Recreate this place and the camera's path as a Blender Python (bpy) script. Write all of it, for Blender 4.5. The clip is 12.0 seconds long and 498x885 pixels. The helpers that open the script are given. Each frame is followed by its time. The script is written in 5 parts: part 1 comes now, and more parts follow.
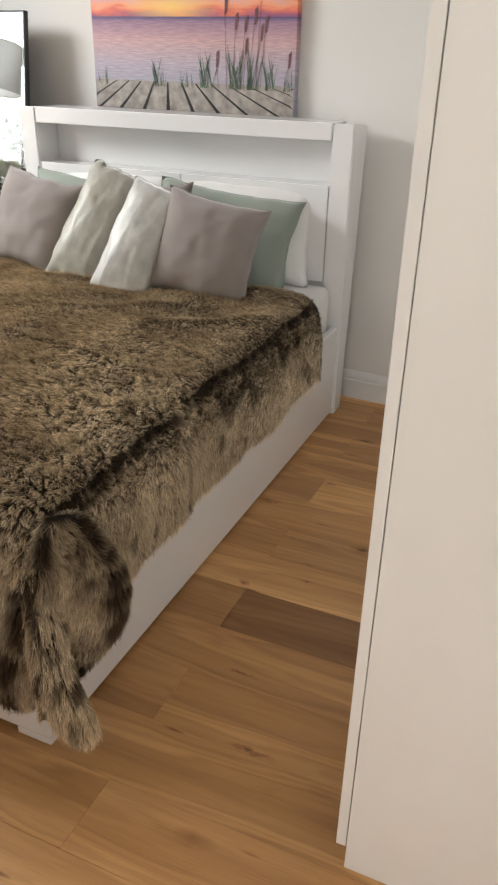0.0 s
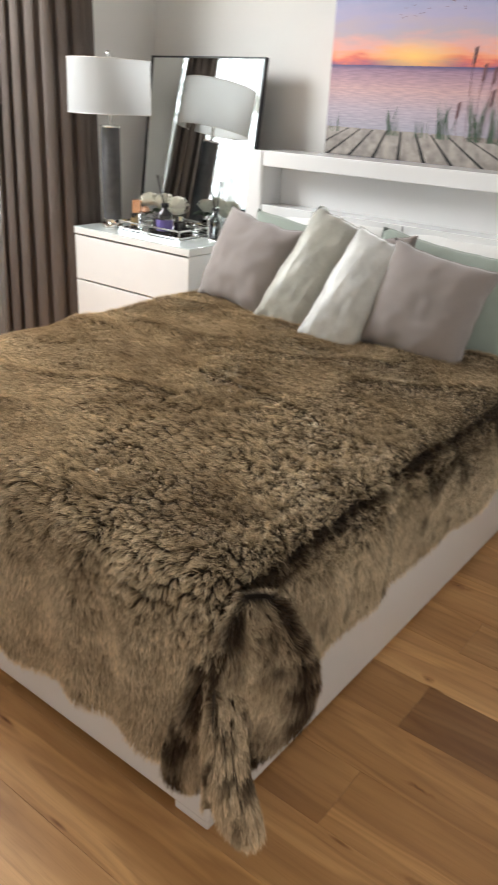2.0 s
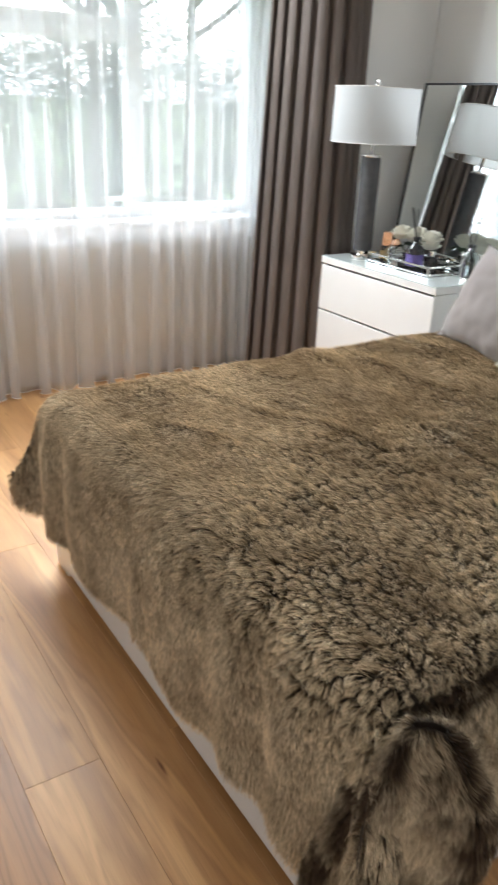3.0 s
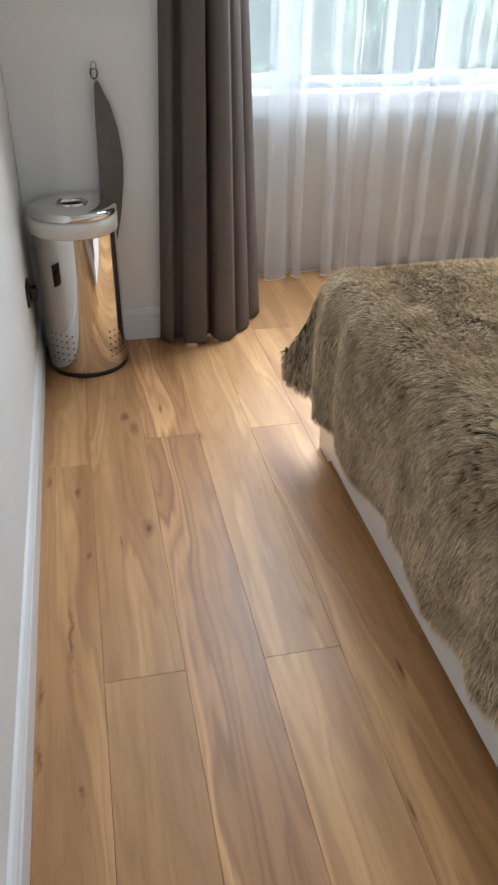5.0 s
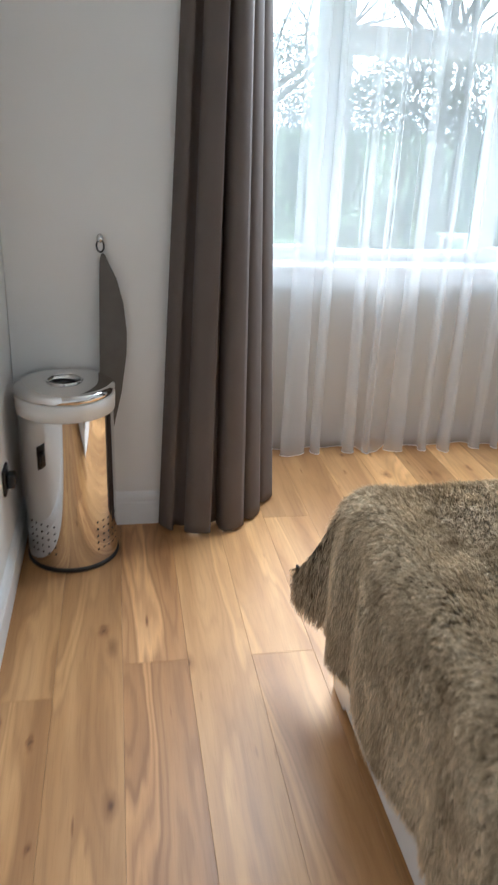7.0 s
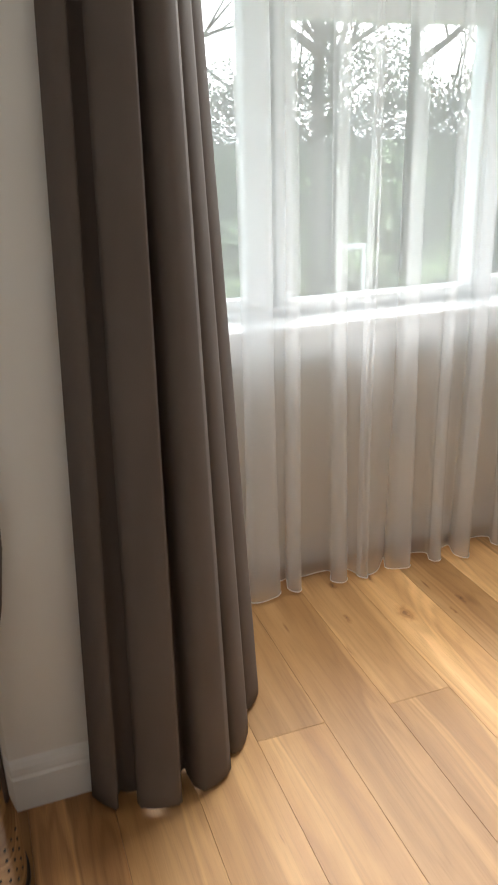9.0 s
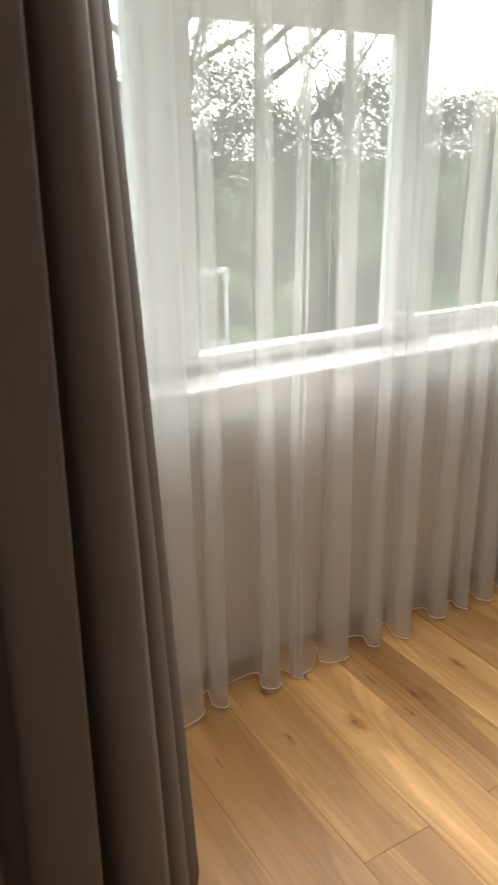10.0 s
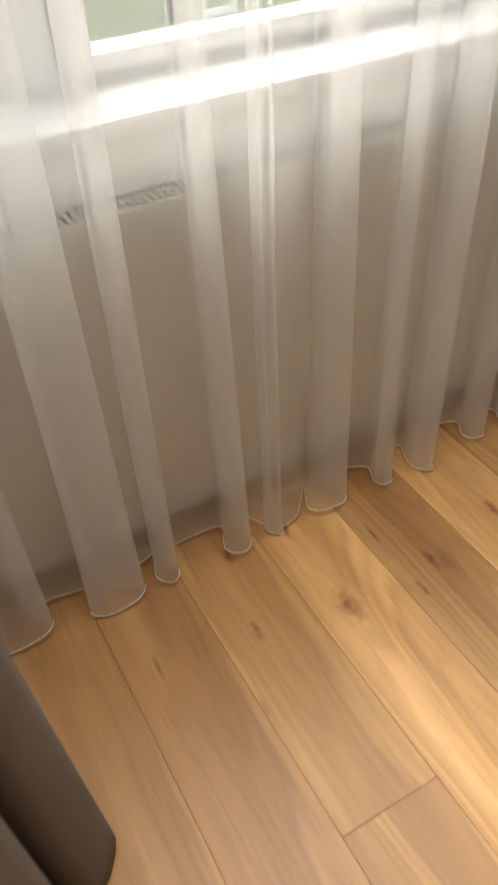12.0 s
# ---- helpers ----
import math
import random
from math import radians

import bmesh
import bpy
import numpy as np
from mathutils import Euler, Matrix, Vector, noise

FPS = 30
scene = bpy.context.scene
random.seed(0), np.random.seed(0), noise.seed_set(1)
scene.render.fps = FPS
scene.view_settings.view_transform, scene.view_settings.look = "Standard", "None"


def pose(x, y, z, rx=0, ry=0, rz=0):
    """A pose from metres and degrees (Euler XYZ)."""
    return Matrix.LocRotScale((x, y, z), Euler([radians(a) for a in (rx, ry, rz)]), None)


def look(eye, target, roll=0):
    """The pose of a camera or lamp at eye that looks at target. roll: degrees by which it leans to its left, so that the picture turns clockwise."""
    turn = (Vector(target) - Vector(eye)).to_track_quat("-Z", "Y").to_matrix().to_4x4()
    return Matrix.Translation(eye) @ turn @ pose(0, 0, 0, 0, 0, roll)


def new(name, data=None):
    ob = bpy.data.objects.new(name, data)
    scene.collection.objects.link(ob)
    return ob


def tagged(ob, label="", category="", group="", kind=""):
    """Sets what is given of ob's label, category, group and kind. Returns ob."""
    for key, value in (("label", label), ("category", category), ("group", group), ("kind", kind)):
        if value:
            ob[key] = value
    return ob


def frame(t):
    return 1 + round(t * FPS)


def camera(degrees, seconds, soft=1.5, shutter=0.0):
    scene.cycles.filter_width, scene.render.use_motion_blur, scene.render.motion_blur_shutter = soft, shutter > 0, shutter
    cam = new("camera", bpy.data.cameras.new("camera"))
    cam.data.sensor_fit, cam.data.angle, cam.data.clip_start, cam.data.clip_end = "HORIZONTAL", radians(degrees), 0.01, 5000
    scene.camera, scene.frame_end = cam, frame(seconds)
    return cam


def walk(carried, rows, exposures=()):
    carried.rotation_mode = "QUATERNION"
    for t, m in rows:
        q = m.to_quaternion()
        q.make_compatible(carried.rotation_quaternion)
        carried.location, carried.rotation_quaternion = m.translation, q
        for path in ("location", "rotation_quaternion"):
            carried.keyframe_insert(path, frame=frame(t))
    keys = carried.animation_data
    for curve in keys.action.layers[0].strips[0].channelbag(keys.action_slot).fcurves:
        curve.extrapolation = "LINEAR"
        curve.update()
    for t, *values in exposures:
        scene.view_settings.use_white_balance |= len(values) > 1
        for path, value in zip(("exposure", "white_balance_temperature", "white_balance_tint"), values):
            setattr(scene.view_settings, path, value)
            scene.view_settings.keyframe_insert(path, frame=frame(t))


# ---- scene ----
cam = camera(36.3, 12.0, soft=1.9, shutter=0.4)
METRES, EYE, TILT, LEAN, TURN = 3.6, 1.45, 0.0, 0.0, 23.2
ROWS = [
    (0.0, 0.0, 0.0, 0.0, 0.63, -27.06, -1.23),
    (0.5, -0.0059, 0.0024, 0.003, 3.39, -26.52, -1.88),
    (1.0, -0.0161, 0.011, 0.004, 7.1, -25.64, -2.31),
    (1.5, -0.0309, 0.0274, 0.0025, 10.24, -24.68, -2.44),
    (2.0, -0.0367, 0.0435, 0.0004, 14.89, -24.68, -2.77),
    (2.5, -0.0401, 0.0749, 0.0036, 24.97, -24.66, -2.98),
    (3.0, -0.0372, 0.1021, 0.0046, 34.34, -23.93, -2.53),
    (3.5, -0.0423, 0.1125, 0.0019, 41.78, -23.97, -1.45),
    (5.5, -0.0724, 0.1146, -0.0189, 56.88, -33.51, -0.57),
    (6.0, -0.0807, 0.1232, -0.0125, 58.62, -31.65, -0.93),
    (6.5, -0.1088, 0.1553, -0.0046, 59.63, -24.72, -1.69),
    (8.5, -0.4049, 0.319, -0.0048, 50.57, -21.17, 0.68),
    (9.0, -0.4676, 0.3426, -0.0144, 47.05, -21.5, 1.56),
    (9.5, -0.5344, 0.3706, -0.0097, 43.8, -20.84, 1.63),
    (10.0, -0.591, 0.4098, -0.012, 35.79, -20.4, 0.63),
    (10.5, -0.6131, 0.4555, -0.0265, 33.22, -21.7, 0.34),
    (11.0, -0.6305, 0.5102, -0.0454, 37.19, -30.84, 2.56),
    (11.5, -0.6515, 0.5581, -0.0563, 36.34, -42.86, 3.5),
    (12.0, -0.6797, 0.6035, -0.0541, 37.32, -42.76, 2.37),
]
walk(cam, [(t, pose(0, 0, EYE, TILT, LEAN, TURN) @ pose(METRES * x, METRES * y, METRES * z, 90 + pitch, roll, yaw)) for t, x, y, z, yaw, pitch, roll in ROWS],
     exposures=[(0.0, 0.93, 6700, 9), (1.0, 1.02, 6700, 9), (2.5, 1.05, 6400, 8), (3.5, 0.98, 5850, 5), (5.5, 0.85, 5550, 4), (6.5, 0.95, 5500, 4), (8.5, 0.66, 5600, 5), (9.5, 0.38, 7300, 7), (10.5, 0.08, 6800, 7), (11.5, 0.34, 7500, 8), (12.0, 0.33, 7400, 8)])

# ---------------- world, sun, exposure ----------------
world = bpy.data.worlds.new("overcast_sky")
scene.world = world
world.use_nodes = True
_n = world.node_tree.nodes
_n.clear()
_sky = _n.new("ShaderNodeTexSky")
_sky.sky_type = "NISHITA"
_sky.sun_disc = False
_sky.sun_elevation = radians(38)
_sky.sun_rotation = radians(300)
_sky.air_density, _sky.dust_density, _sky.ozone_density = 1.0, 4.0, 1.0
_mixw = _n.new("ShaderNodeMixRGB")
_mixw.inputs[0].default_value = 0.55
_mixw.inputs[2].default_value = (32.0, 33.8, 36.5, 1)
_bg = _n.new("ShaderNodeBackground")
_bg.inputs[1].default_value = 0.15
_wo = _n.new("ShaderNodeOutputWorld")
world.node_tree.links.new(_sky.outputs[0], _mixw.inputs[1])
world.node_tree.links.new(_mixw.outputs[0], _bg.inputs[0])
world.node_tree.links.new(_bg.outputs[0], _wo.inputs[0])

sun_data = bpy.data.lights.new("sun", "SUN")
sun_data.energy, sun_data.angle, sun_data.color = 2.4, radians(30), (1.0, 0.97, 0.93)
sun = new("sun", sun_data)
sun.matrix_basis = look((-12, 8, 14), (0, 1.5, 0))

# Unseen strip lamp added inside the voile, in place of daylight from the window
WINDOW_FILL = bpy.data.lights.new("window_fill", "AREA")
WINDOW_FILL.shape, WINDOW_FILL.size, WINDOW_FILL.size_y = "RECTANGLE", 1.5, 0.4
WINDOW_FILL.energy, WINDOW_FILL.color, WINDOW_FILL.spread = 30, (0.96, 0.98, 1.0), radians(140)
_wl = new("window_fill", WINDOW_FILL)
_wl.matrix_basis = pose(-3.83, 1.62, 2.26, 50, 0, -90)

# Lamp added in the unseen hall to brighten the wardrobe end and bed side
HALL_FILL = bpy.data.lights.new("hall_fill", "AREA")
HALL_FILL.shape, HALL_FILL.size, HALL_FILL.size_y = "RECTANGLE", 1.1, 1.3
HALL_FILL.energy, HALL_FILL.color = 22, (1.0, 0.97, 0.93)
_hl = new("hall_fill", HALL_FILL)
_hl.matrix_basis = look((0.1, -2.3, 1.6), (0.1, 1.0, 1.2))

# ---------------- geometry helpers ----------------
def empty(name, loc=(0, 0, 0), rz=0.0, **tags):
    ob = new(name)
    ob.matrix_basis = pose(loc[0], loc[1], loc[2], 0, 0, rz)
    return tagged(ob, **tags)


def finish(me, smooth=False):
    if smooth:
        me.polygons.foreach_set("use_smooth", [True] * len(me.polygons))
    me.update()
    return me


def part(name, bm, material, parent=None, label="", smooth=False, loc=None, rz=0.0, kind="", category=""):
    me = bpy.data.meshes.new(name)
    bmesh.ops.recalc_face_normals(bm, faces=bm.faces)
    bm.to_mesh(me)
    bm.free()
    finish(me, smooth)
    if material:
        me.materials.append(material)
    ob = new(name, me)
    ob.parent = parent
    if loc is not None:
        ob.matrix_basis = pose(loc[0], loc[1], loc[2], 0, 0, rz)
    return tagged(ob, label=label, kind=kind, category=category)


def add_box(bm, x0, x1, y0, y1, z0, z1, bevel=0.0, seg=2):
    r = bmesh.ops.create_cube(bm, size=1.0)
    vs = r["verts"]
    for v in vs:
        v.co = Vector(((x0 + x1) / 2 + v.co.x * (x1 - x0), (y0 + y1) / 2 + v.co.y * (y1 - y0), (z0 + z1) / 2 + v.co.z * (z1 - z0)))
    if bevel > 0:
        es = list({e for v in vs for e in v.link_edges})
        bmesh.ops.bevel(bm, geom=es, offset=bevel, segments=seg, affect="EDGES", profile=0.6)
    return bm


def boxm(x0, x1, y0, y1, z0, z1, bevel=0.0, seg=2):
    return add_box(bmesh.new(), x0, x1, y0, y1, z0, z1, bevel, seg)


def add_lathe(bm, profile, n=32, cx=0.0, cy=0.0, cap=True):
    rings = []
    for r, z in profile:
        rings.append([bm.verts.new((cx + r * math.cos(2 * math.pi * k / n), cy + r * math.sin(2 * math.pi * k / n), z)) for k in range(n)])
    for a, b in zip(rings, rings[1:]):
        for k in range(n):
            bm.faces.new((a[k], a[(k + 1) % n], b[(k + 1) % n], b[k]))
    if cap:
        bm.faces.new(rings[0][::-1])
        bm.faces.new(rings[-1])
    return bm


def lathe(profile, n=32, cx=0.0, cy=0.0, cap=True):
    return add_lathe(bmesh.new(), profile, n, cx, cy, cap)


def add_tube(bm, pts, rad, n=8):
    rings = []
    for i, p in enumerate(pts):
        a = Vector(pts[max(i - 1, 0)])
        b = Vector(pts[min(i + 1, len(pts) - 1)])
        d = (b - a).normalized()
        u = d.cross(Vector((0, 0, 1)) if abs(d.z) < 0.9 else Vector((1, 0, 0))).normalized()
        w = d.cross(u)
        r = rad[i] if isinstance(rad, (list, tuple)) else rad
        rings.append([bm.verts.new(Vector(p) + r * (math.cos(2 * math.pi * k / n) * u + math.sin(2 * math.pi * k / n) * w)) for k in range(n)])
    for a, b in zip(rings, rings[1:]):
        for k in range(n):
            bm.faces.new((a[k], a[(k + 1) % n], b[(k + 1) % n], b[k]))
    bm.faces.new(rings[0][::-1])
    bm.faces.new(rings[-1])
    return bm


def grid_mesh(name, P, material, parent, label="", smooth=True, uv=None, thickness=0.0):
    """P: array of rows x cols x 3."""
    h, w = P.shape[:2]
    idx = np.arange(h * w).reshape(h, w)
    faces = np.stack([idx[:-1, :-1], idx[:-1, 1:], idx[1:, 1:], idx[1:, :-1]], -1).reshape(-1, 4)
    me = bpy.data.meshes.new(name)
    me.from_pydata(P.reshape(-1, 3).tolist(), [], faces.tolist())
    finish(me, smooth)
    me.materials.append(material)
    ob = new(name, me)
    ob.parent = parent
    if thickness:
        m = ob.modifiers.new("thickness", "SOLIDIFY")
        m.thickness = thickness
        m.offset = 0
    return tagged(ob, label=label)


# ---------------- materials ----------------
def mat(name):
    m = bpy.data.materials.new(name)
    m.use_nodes = True
    nt = m.node_tree
    return m, nt, nt.nodes["Principled BSDF"]


def N(nt, kind, **vals):
    n = nt.nodes.new(kind)
    for k, v in vals.items():
        if k in n.inputs:
            n.inputs[k].default_value = v
    return n


def L(nt, a, b):
    nt.links.new(a, b)


def noise_node(nt, scale, detail=4.0, vec=None, rough=0.5, coord="Object"):
    n = nt.nodes.new("ShaderNodeTexNoise")
    n.inputs["Scale"].default_value = scale
    n.inputs["Detail"].default_value = detail
    n.inputs["Roughness"].default_value = rough
    if vec is None:
        tc = nt.nodes.new("ShaderNodeTexCoord")
        vec = tc.outputs[coord]
    L(nt, vec, n.inputs["Vector"])
    return n


def ramp(nt, fac, stops):
    r = nt.nodes.new("ShaderNodeValToRGB")
    e = r.color_ramp.elements
    while len(e) < len(stops):
        e.new(0.5)
    for el, (p, c) in zip(e, stops):
        el.position = p
        el.color = (*c, 1)
    L(nt, fac, r.inputs[0])
    return r


def bump(nt, b, height, strength, distance):
    n = nt.nodes.new("ShaderNodeBump")
    n.inputs["Strength"].default_value = strength
    n.inputs["Distance"].default_value = distance
    L(nt, height, n.inputs["Height"])
    L(nt, n.outputs[0], b.inputs["Normal"])


def simple(name, color, rough=0.5, metal=0.0, var=0.06, scale=6.0, bscale=0.0, bstr=0.1, bdist=0.001, coat=0.0, spec=0.5, sheen=0.0):
    m, nt, b = mat(name)
    n = noise_node(nt, scale, 5.0)
    lo = tuple(c * (1 - var) for c in color)
    hi = tuple(min(1, c * (1 + var)) for c in color)
    r = ramp(nt, n.outputs[0], [(0.3, lo), (0.7, hi)])
    L(nt, r.outputs[0], b.inputs["Base Color"])
    b.inputs["Roughness"].default_value = rough
    b.inputs["Metallic"].default_value = metal
    b.inputs["Coat Weight"].default_value = coat
    b.inputs["Specular IOR Level"].default_value = spec
    b.inputs["Sheen Weight"].default_value = sheen
    if bscale:
        nb = noise_node(nt, bscale, 6.0)
        bump(nt, b, nb.outputs[0], bstr, bdist)
    return m


M_WALL = simple("wall_paint", (0.80, 0.785, 0.76), 0.75, var=0.02, scale=2.0, bscale=260, bstr=0.12, bdist=0.0006)
M_CEIL = simple("ceiling_paint", (0.80, 0.80, 0.79), 0.9, var=0.02, bscale=200, bstr=0.08, bdist=0.0005)
M_SKIRT = simple("skirting_gloss", (0.80, 0.80, 0.80), 0.30, var=0.02, scale=4, bscale=40, bstr=0.04, bdist=0.0006)
M_LAC = simple("white_lacquer", (0.85, 0.85, 0.85), 0.16, var=0.015, scale=3, bscale=18, bstr=0.02, bdist=0.0005, coat=0.3)
M_LACM = simple("white_matt_foil", (0.80, 0.79, 0.77), 0.33, var=0.02, scale=5, bscale=90, bstr=0.05, bdist=0.0004)
M_WARD = simple("wardrobe_foil", (0.76, 0.75, 0.73), 0.42, var=0.02, scale=4, bscale=140, bstr=0.08, bdist=0.0004)
M_DARK = simple("dark_gap", (0.03, 0.03, 0.03), 0.8)
M_CHROME = simple("polished_steel", (0.75, 0.74, 0.72), 0.06, metal=1.0, var=0.02, scale=8, bscale=3.0, bstr=0.08, bdist=0.004)
M_STEELB = simple("brushed_steel", (0.62, 0.61, 0.60), 0.22, metal=1.0, var=0.05, scale=20)
M_BLACK = simple("black_frame", (0.015, 0.015, 0.017), 0.35, var=0.1)
M_UPVC = simple("white_upvc", (0.84, 0.85, 0.86), 0.22, var=0.01, scale=3)
M_RAD = simple("radiator_enamel", (0.64, 0.62, 0.585), 0.3, var=0.02)
M_PLASTIC = simple("white_plastic_band", (0.78, 0.76, 0.72), 0.35, var=0.02)
M_LEATHER = simple("charcoal_leatherette", (0.075, 0.075, 0.08), 0.5, var=0.15, scale=30, bscale=350, bstr=0.25, bdist=0.0008)
M_BOARD = simple("taupe_board_cover", (0.13, 0.115, 0.10), 0.7, var=0.08, scale=25, bscale=500, bstr=0.15, bdist=0.0006)
M_GOLD = simple("rose_gold", (0.80, 0.50, 0.36), 0.2, metal=0.9)
M_BLKGL = simple("black_glass_bottle", (0.02, 0.018, 0.02), 0.08, coat=0.5)
M_LABEL = simple("gold_label", (0.55, 0.40, 0.18), 0.4)
M_REED = simple("dark_reed_stick", (0.03, 0.025, 0.022), 0.7)
M_PETAL = simple("ivory_petals", (0.84, 0.82, 0.72), 0.6, var=0.06, scale=20, sheen=0.2)
M_LEAF = simple("dark_green_leaves", (0.05, 0.09, 0.035), 0.5, var=0.3, scale=18)
M_PURPLE = simple("violet_label", (0.13, 0.10, 0.30), 0.4)
M_CANVEDGE = simple("canvas_edge", (0.30, 0.22, 0.26), 0.8, var=0.3, scale=10)
M_SHEET = simple("white_cotton", (0.80, 0.79, 0.77), 0.85, var=0.02, scale=5, bscale=7, bstr=0.5, bdist=0.01, sheen=0.2)


def fabric(name, color, weave=900.0, rough=0.9, crease=6.0, cs=0.16, sheen=0.3, var=0.12):
    m, nt, b = mat(name)
    n1 = noise_node(nt, 5.0, 4)
    n2 = noise_node(nt, weave, 2)
    mix = nt.nodes.new("ShaderNodeMixRGB")
    mix.inputs[0].default_value = 0.5
    L(nt, n1.outputs[0], mix.inputs[1])
    L(nt, n2.outputs[0], mix.inputs[2])
    r = ramp(nt, mix.outputs[0], [(0.3, tuple(c * (1 - var) for c in color)), (0.7, tuple(c * (1 + var) for c in color))])
    L(nt, r.outputs[0], b.inputs["Base Color"])
    b.inputs["Roughness"].default_value = rough
    b.inputs["Sheen Weight"].default_value = sheen
    n3 = noise_node(nt, crease, 5)
    add = nt.nodes.new("ShaderNodeMath")
    add.operation = "MULTIPLY_ADD"
    add.inputs[1].default_value = 0.08
    L(nt, n2.outputs[0], add.inputs[0])
    L(nt, n3.outputs[0], add.inputs[2])
    bump(nt, b, add.outputs[0], cs, 0.006)
    return m


M_MAUVE = fabric("mauve_cushion_cloth", (0.275, 0.238, 0.225))
M_SAGE = fabric("sage_pillow_cloth", (0.285, 0.325, 0.28))
M_CURT = fabric("taupe_curtain_cloth", (0.125, 0.100, 0.088), crease=14.0, cs=0.12, sheen=0.0)
M_SHADE_IN = simple("shade_lining", (0.75, 0.74, 0.72), 0.8)


def velvet(name, color):
    m, nt, b = mat(name)
    v = nt.nodes.new("ShaderNodeTexVoronoi")
    v.inputs["Scale"].default_value = 22
    tc = nt.nodes.new("ShaderNodeTexCoord")
    n0 = noise_node(nt, 9, 4)
    mx = nt.nodes.new("ShaderNodeMixRGB")
    mx.inputs[0].default_value = 0.12
    L(nt, tc.outputs["Object"], mx.inputs[1])
    L(nt, n0.outputs[1], mx.inputs[2])
    L(nt, mx.outputs[0], v.inputs["Vector"])
    r = ramp(nt, n0.outputs[0], [(0.35, tuple(c * 0.78 for c in color)), (0.65, tuple(min(1, c * 1.12) for c in color))])
    L(nt, r.outputs[0], b.inputs["Base Color"])
    b.inputs["Roughness"].default_value = 0.42
    b.inputs["Sheen Weight"].default_value = 0.8
    b.inputs["Sheen Roughness"].default_value = 0.35
    nf = noise_node(nt, 26, 5)
    bump(nt, b, nf.outputs[0], 0.55, 0.006)
    return m


M_VELVET = velvet("champagne_velvet", (0.42, 0.41, 0.355))
M_VELVETS = velvet("silver_velvet", (0.60, 0.60, 0.575))


def cloth_glow(name, color, trans, rough=0.9):
    """Thin cloth that lets light shine through; trans: share of light straight through."""
    m = bpy.data.materials.new(name)
    m.use_nodes = True
    nt = m.node_tree
    nt.nodes.clear()
    out = nt.nodes.new("ShaderNodeOutputMaterial")
    d = nt.nodes.new("ShaderNodeBsdfDiffuse")
    t = nt.nodes.new("ShaderNodeBsdfTranslucent")
    for s in (d, t):
        s.inputs["Color"].default_value = (*color, 1)
    mx = nt.nodes.new("ShaderNodeMixShader")
    mx.inputs[0].default_value = 0.5
    L(nt, d.outputs[0], mx.inputs[1])
    L(nt, t.outputs[0], mx.inputs[2])
    last = mx
    if trans > 0:
        tr = nt.nodes.new("ShaderNodeBsdfTransparent")
        m2 = nt.nodes.new("ShaderNodeMixShader")
        w = noise_node(nt, 700, 1)
        mr = nt.nodes.new("ShaderNodeMapRange")
        mr.inputs["To Min"].default_value = 1 - trans - 0.02
        mr.inputs["To Max"].default_value = 1 - trans + 0.02
        L(nt, w.outputs[0], mr.inputs[0])
        L(nt, mr.outputs[0], m2.inputs[0])
        L(nt, tr.outputs[0], m2.inputs[1])
        L(nt, mx.outputs[0], m2.inputs[2])
        last = m2
    L(nt, last.outputs[0], out.inputs[0])
    return m


M_SHEER = cloth_glow("sheer_voile", (0.95, 0.955, 0.965), 0.68)
M_HEM = cloth_glow("sheer_hem_band", (0.85, 0.85, 0.86), 0.12)
M_SHADE = cloth_glow("lampshade_linen", (0.68, 0.69, 0.69), 0.0)


def mirror_mat():
    m, nt, b = mat("mirror_silver")
    b.inputs["Base Color"].default_value = (0.86, 0.88, 0.87, 1)
    b.inputs["Metallic"].default_value = 1.0
    b.inputs["Roughness"].default_value = 0.01
    return m


M_MIRROR = mirror_mat()


def glass(name, color=(1, 1, 1), rough=0.0, ior=1.45):
    m, nt, b = mat(name)
    b.inputs["Base Color"].default_value = (*color, 1)
    b.inputs["Roughness"].default_value = rough
    b.inputs["Transmission Weight"].default_value = 1.0
    b.inputs["IOR"].default_value = ior
    return m


M_GLASS = glass("clear_bottle_glass", (0.93, 0.96, 0.97), 0.0)
M_GLTOP = simple("glass_top_glossy", (0.70, 0.76, 0.74), 0.03, var=0.01, coat=1.0)


def pane_mat():
    m = bpy.data.materials.new("window_glass")
    m.use_nodes = True
    nt = m.node_tree
    nt.nodes.clear()
    out = nt.nodes.new("ShaderNodeOutputMaterial")
    tr = nt.nodes.new("ShaderNodeBsdfTransparent")
    tr.inputs[0].default_value = (0.95, 0.97, 0.97, 1)
    gl = nt.nodes.new("ShaderNodeBsdfGlossy")
    gl.inputs["Roughness"].default_value = 0.01
    lw = nt.nodes.new("ShaderNodeLayerWeight")
    pw = nt.nodes.new("ShaderNodeMath")
    pw.operation = "POWER"
    pw.inputs[1].default_value = 5.0
    L(nt, lw.outputs["Facing"], pw.inputs[0])
    fr = nt.nodes.new("ShaderNodeMath")
    fr.operation = "MULTIPLY_ADD"
    fr.inputs[1].default_value = 0.9
    fr.inputs[2].default_value = 0.035
    L(nt, pw.outputs[0], fr.inputs[0])
    mx = nt.nodes.new("ShaderNodeMixShader")
    L(nt, fr.outputs[0], mx.inputs[0])
    L(nt, tr.outputs[0], mx.inputs[1])
    L(nt, gl.outputs[0], mx.inputs[2])
    L(nt, mx.outputs[0], out.inputs[0])
    return m


M_PANE = pane_mat()


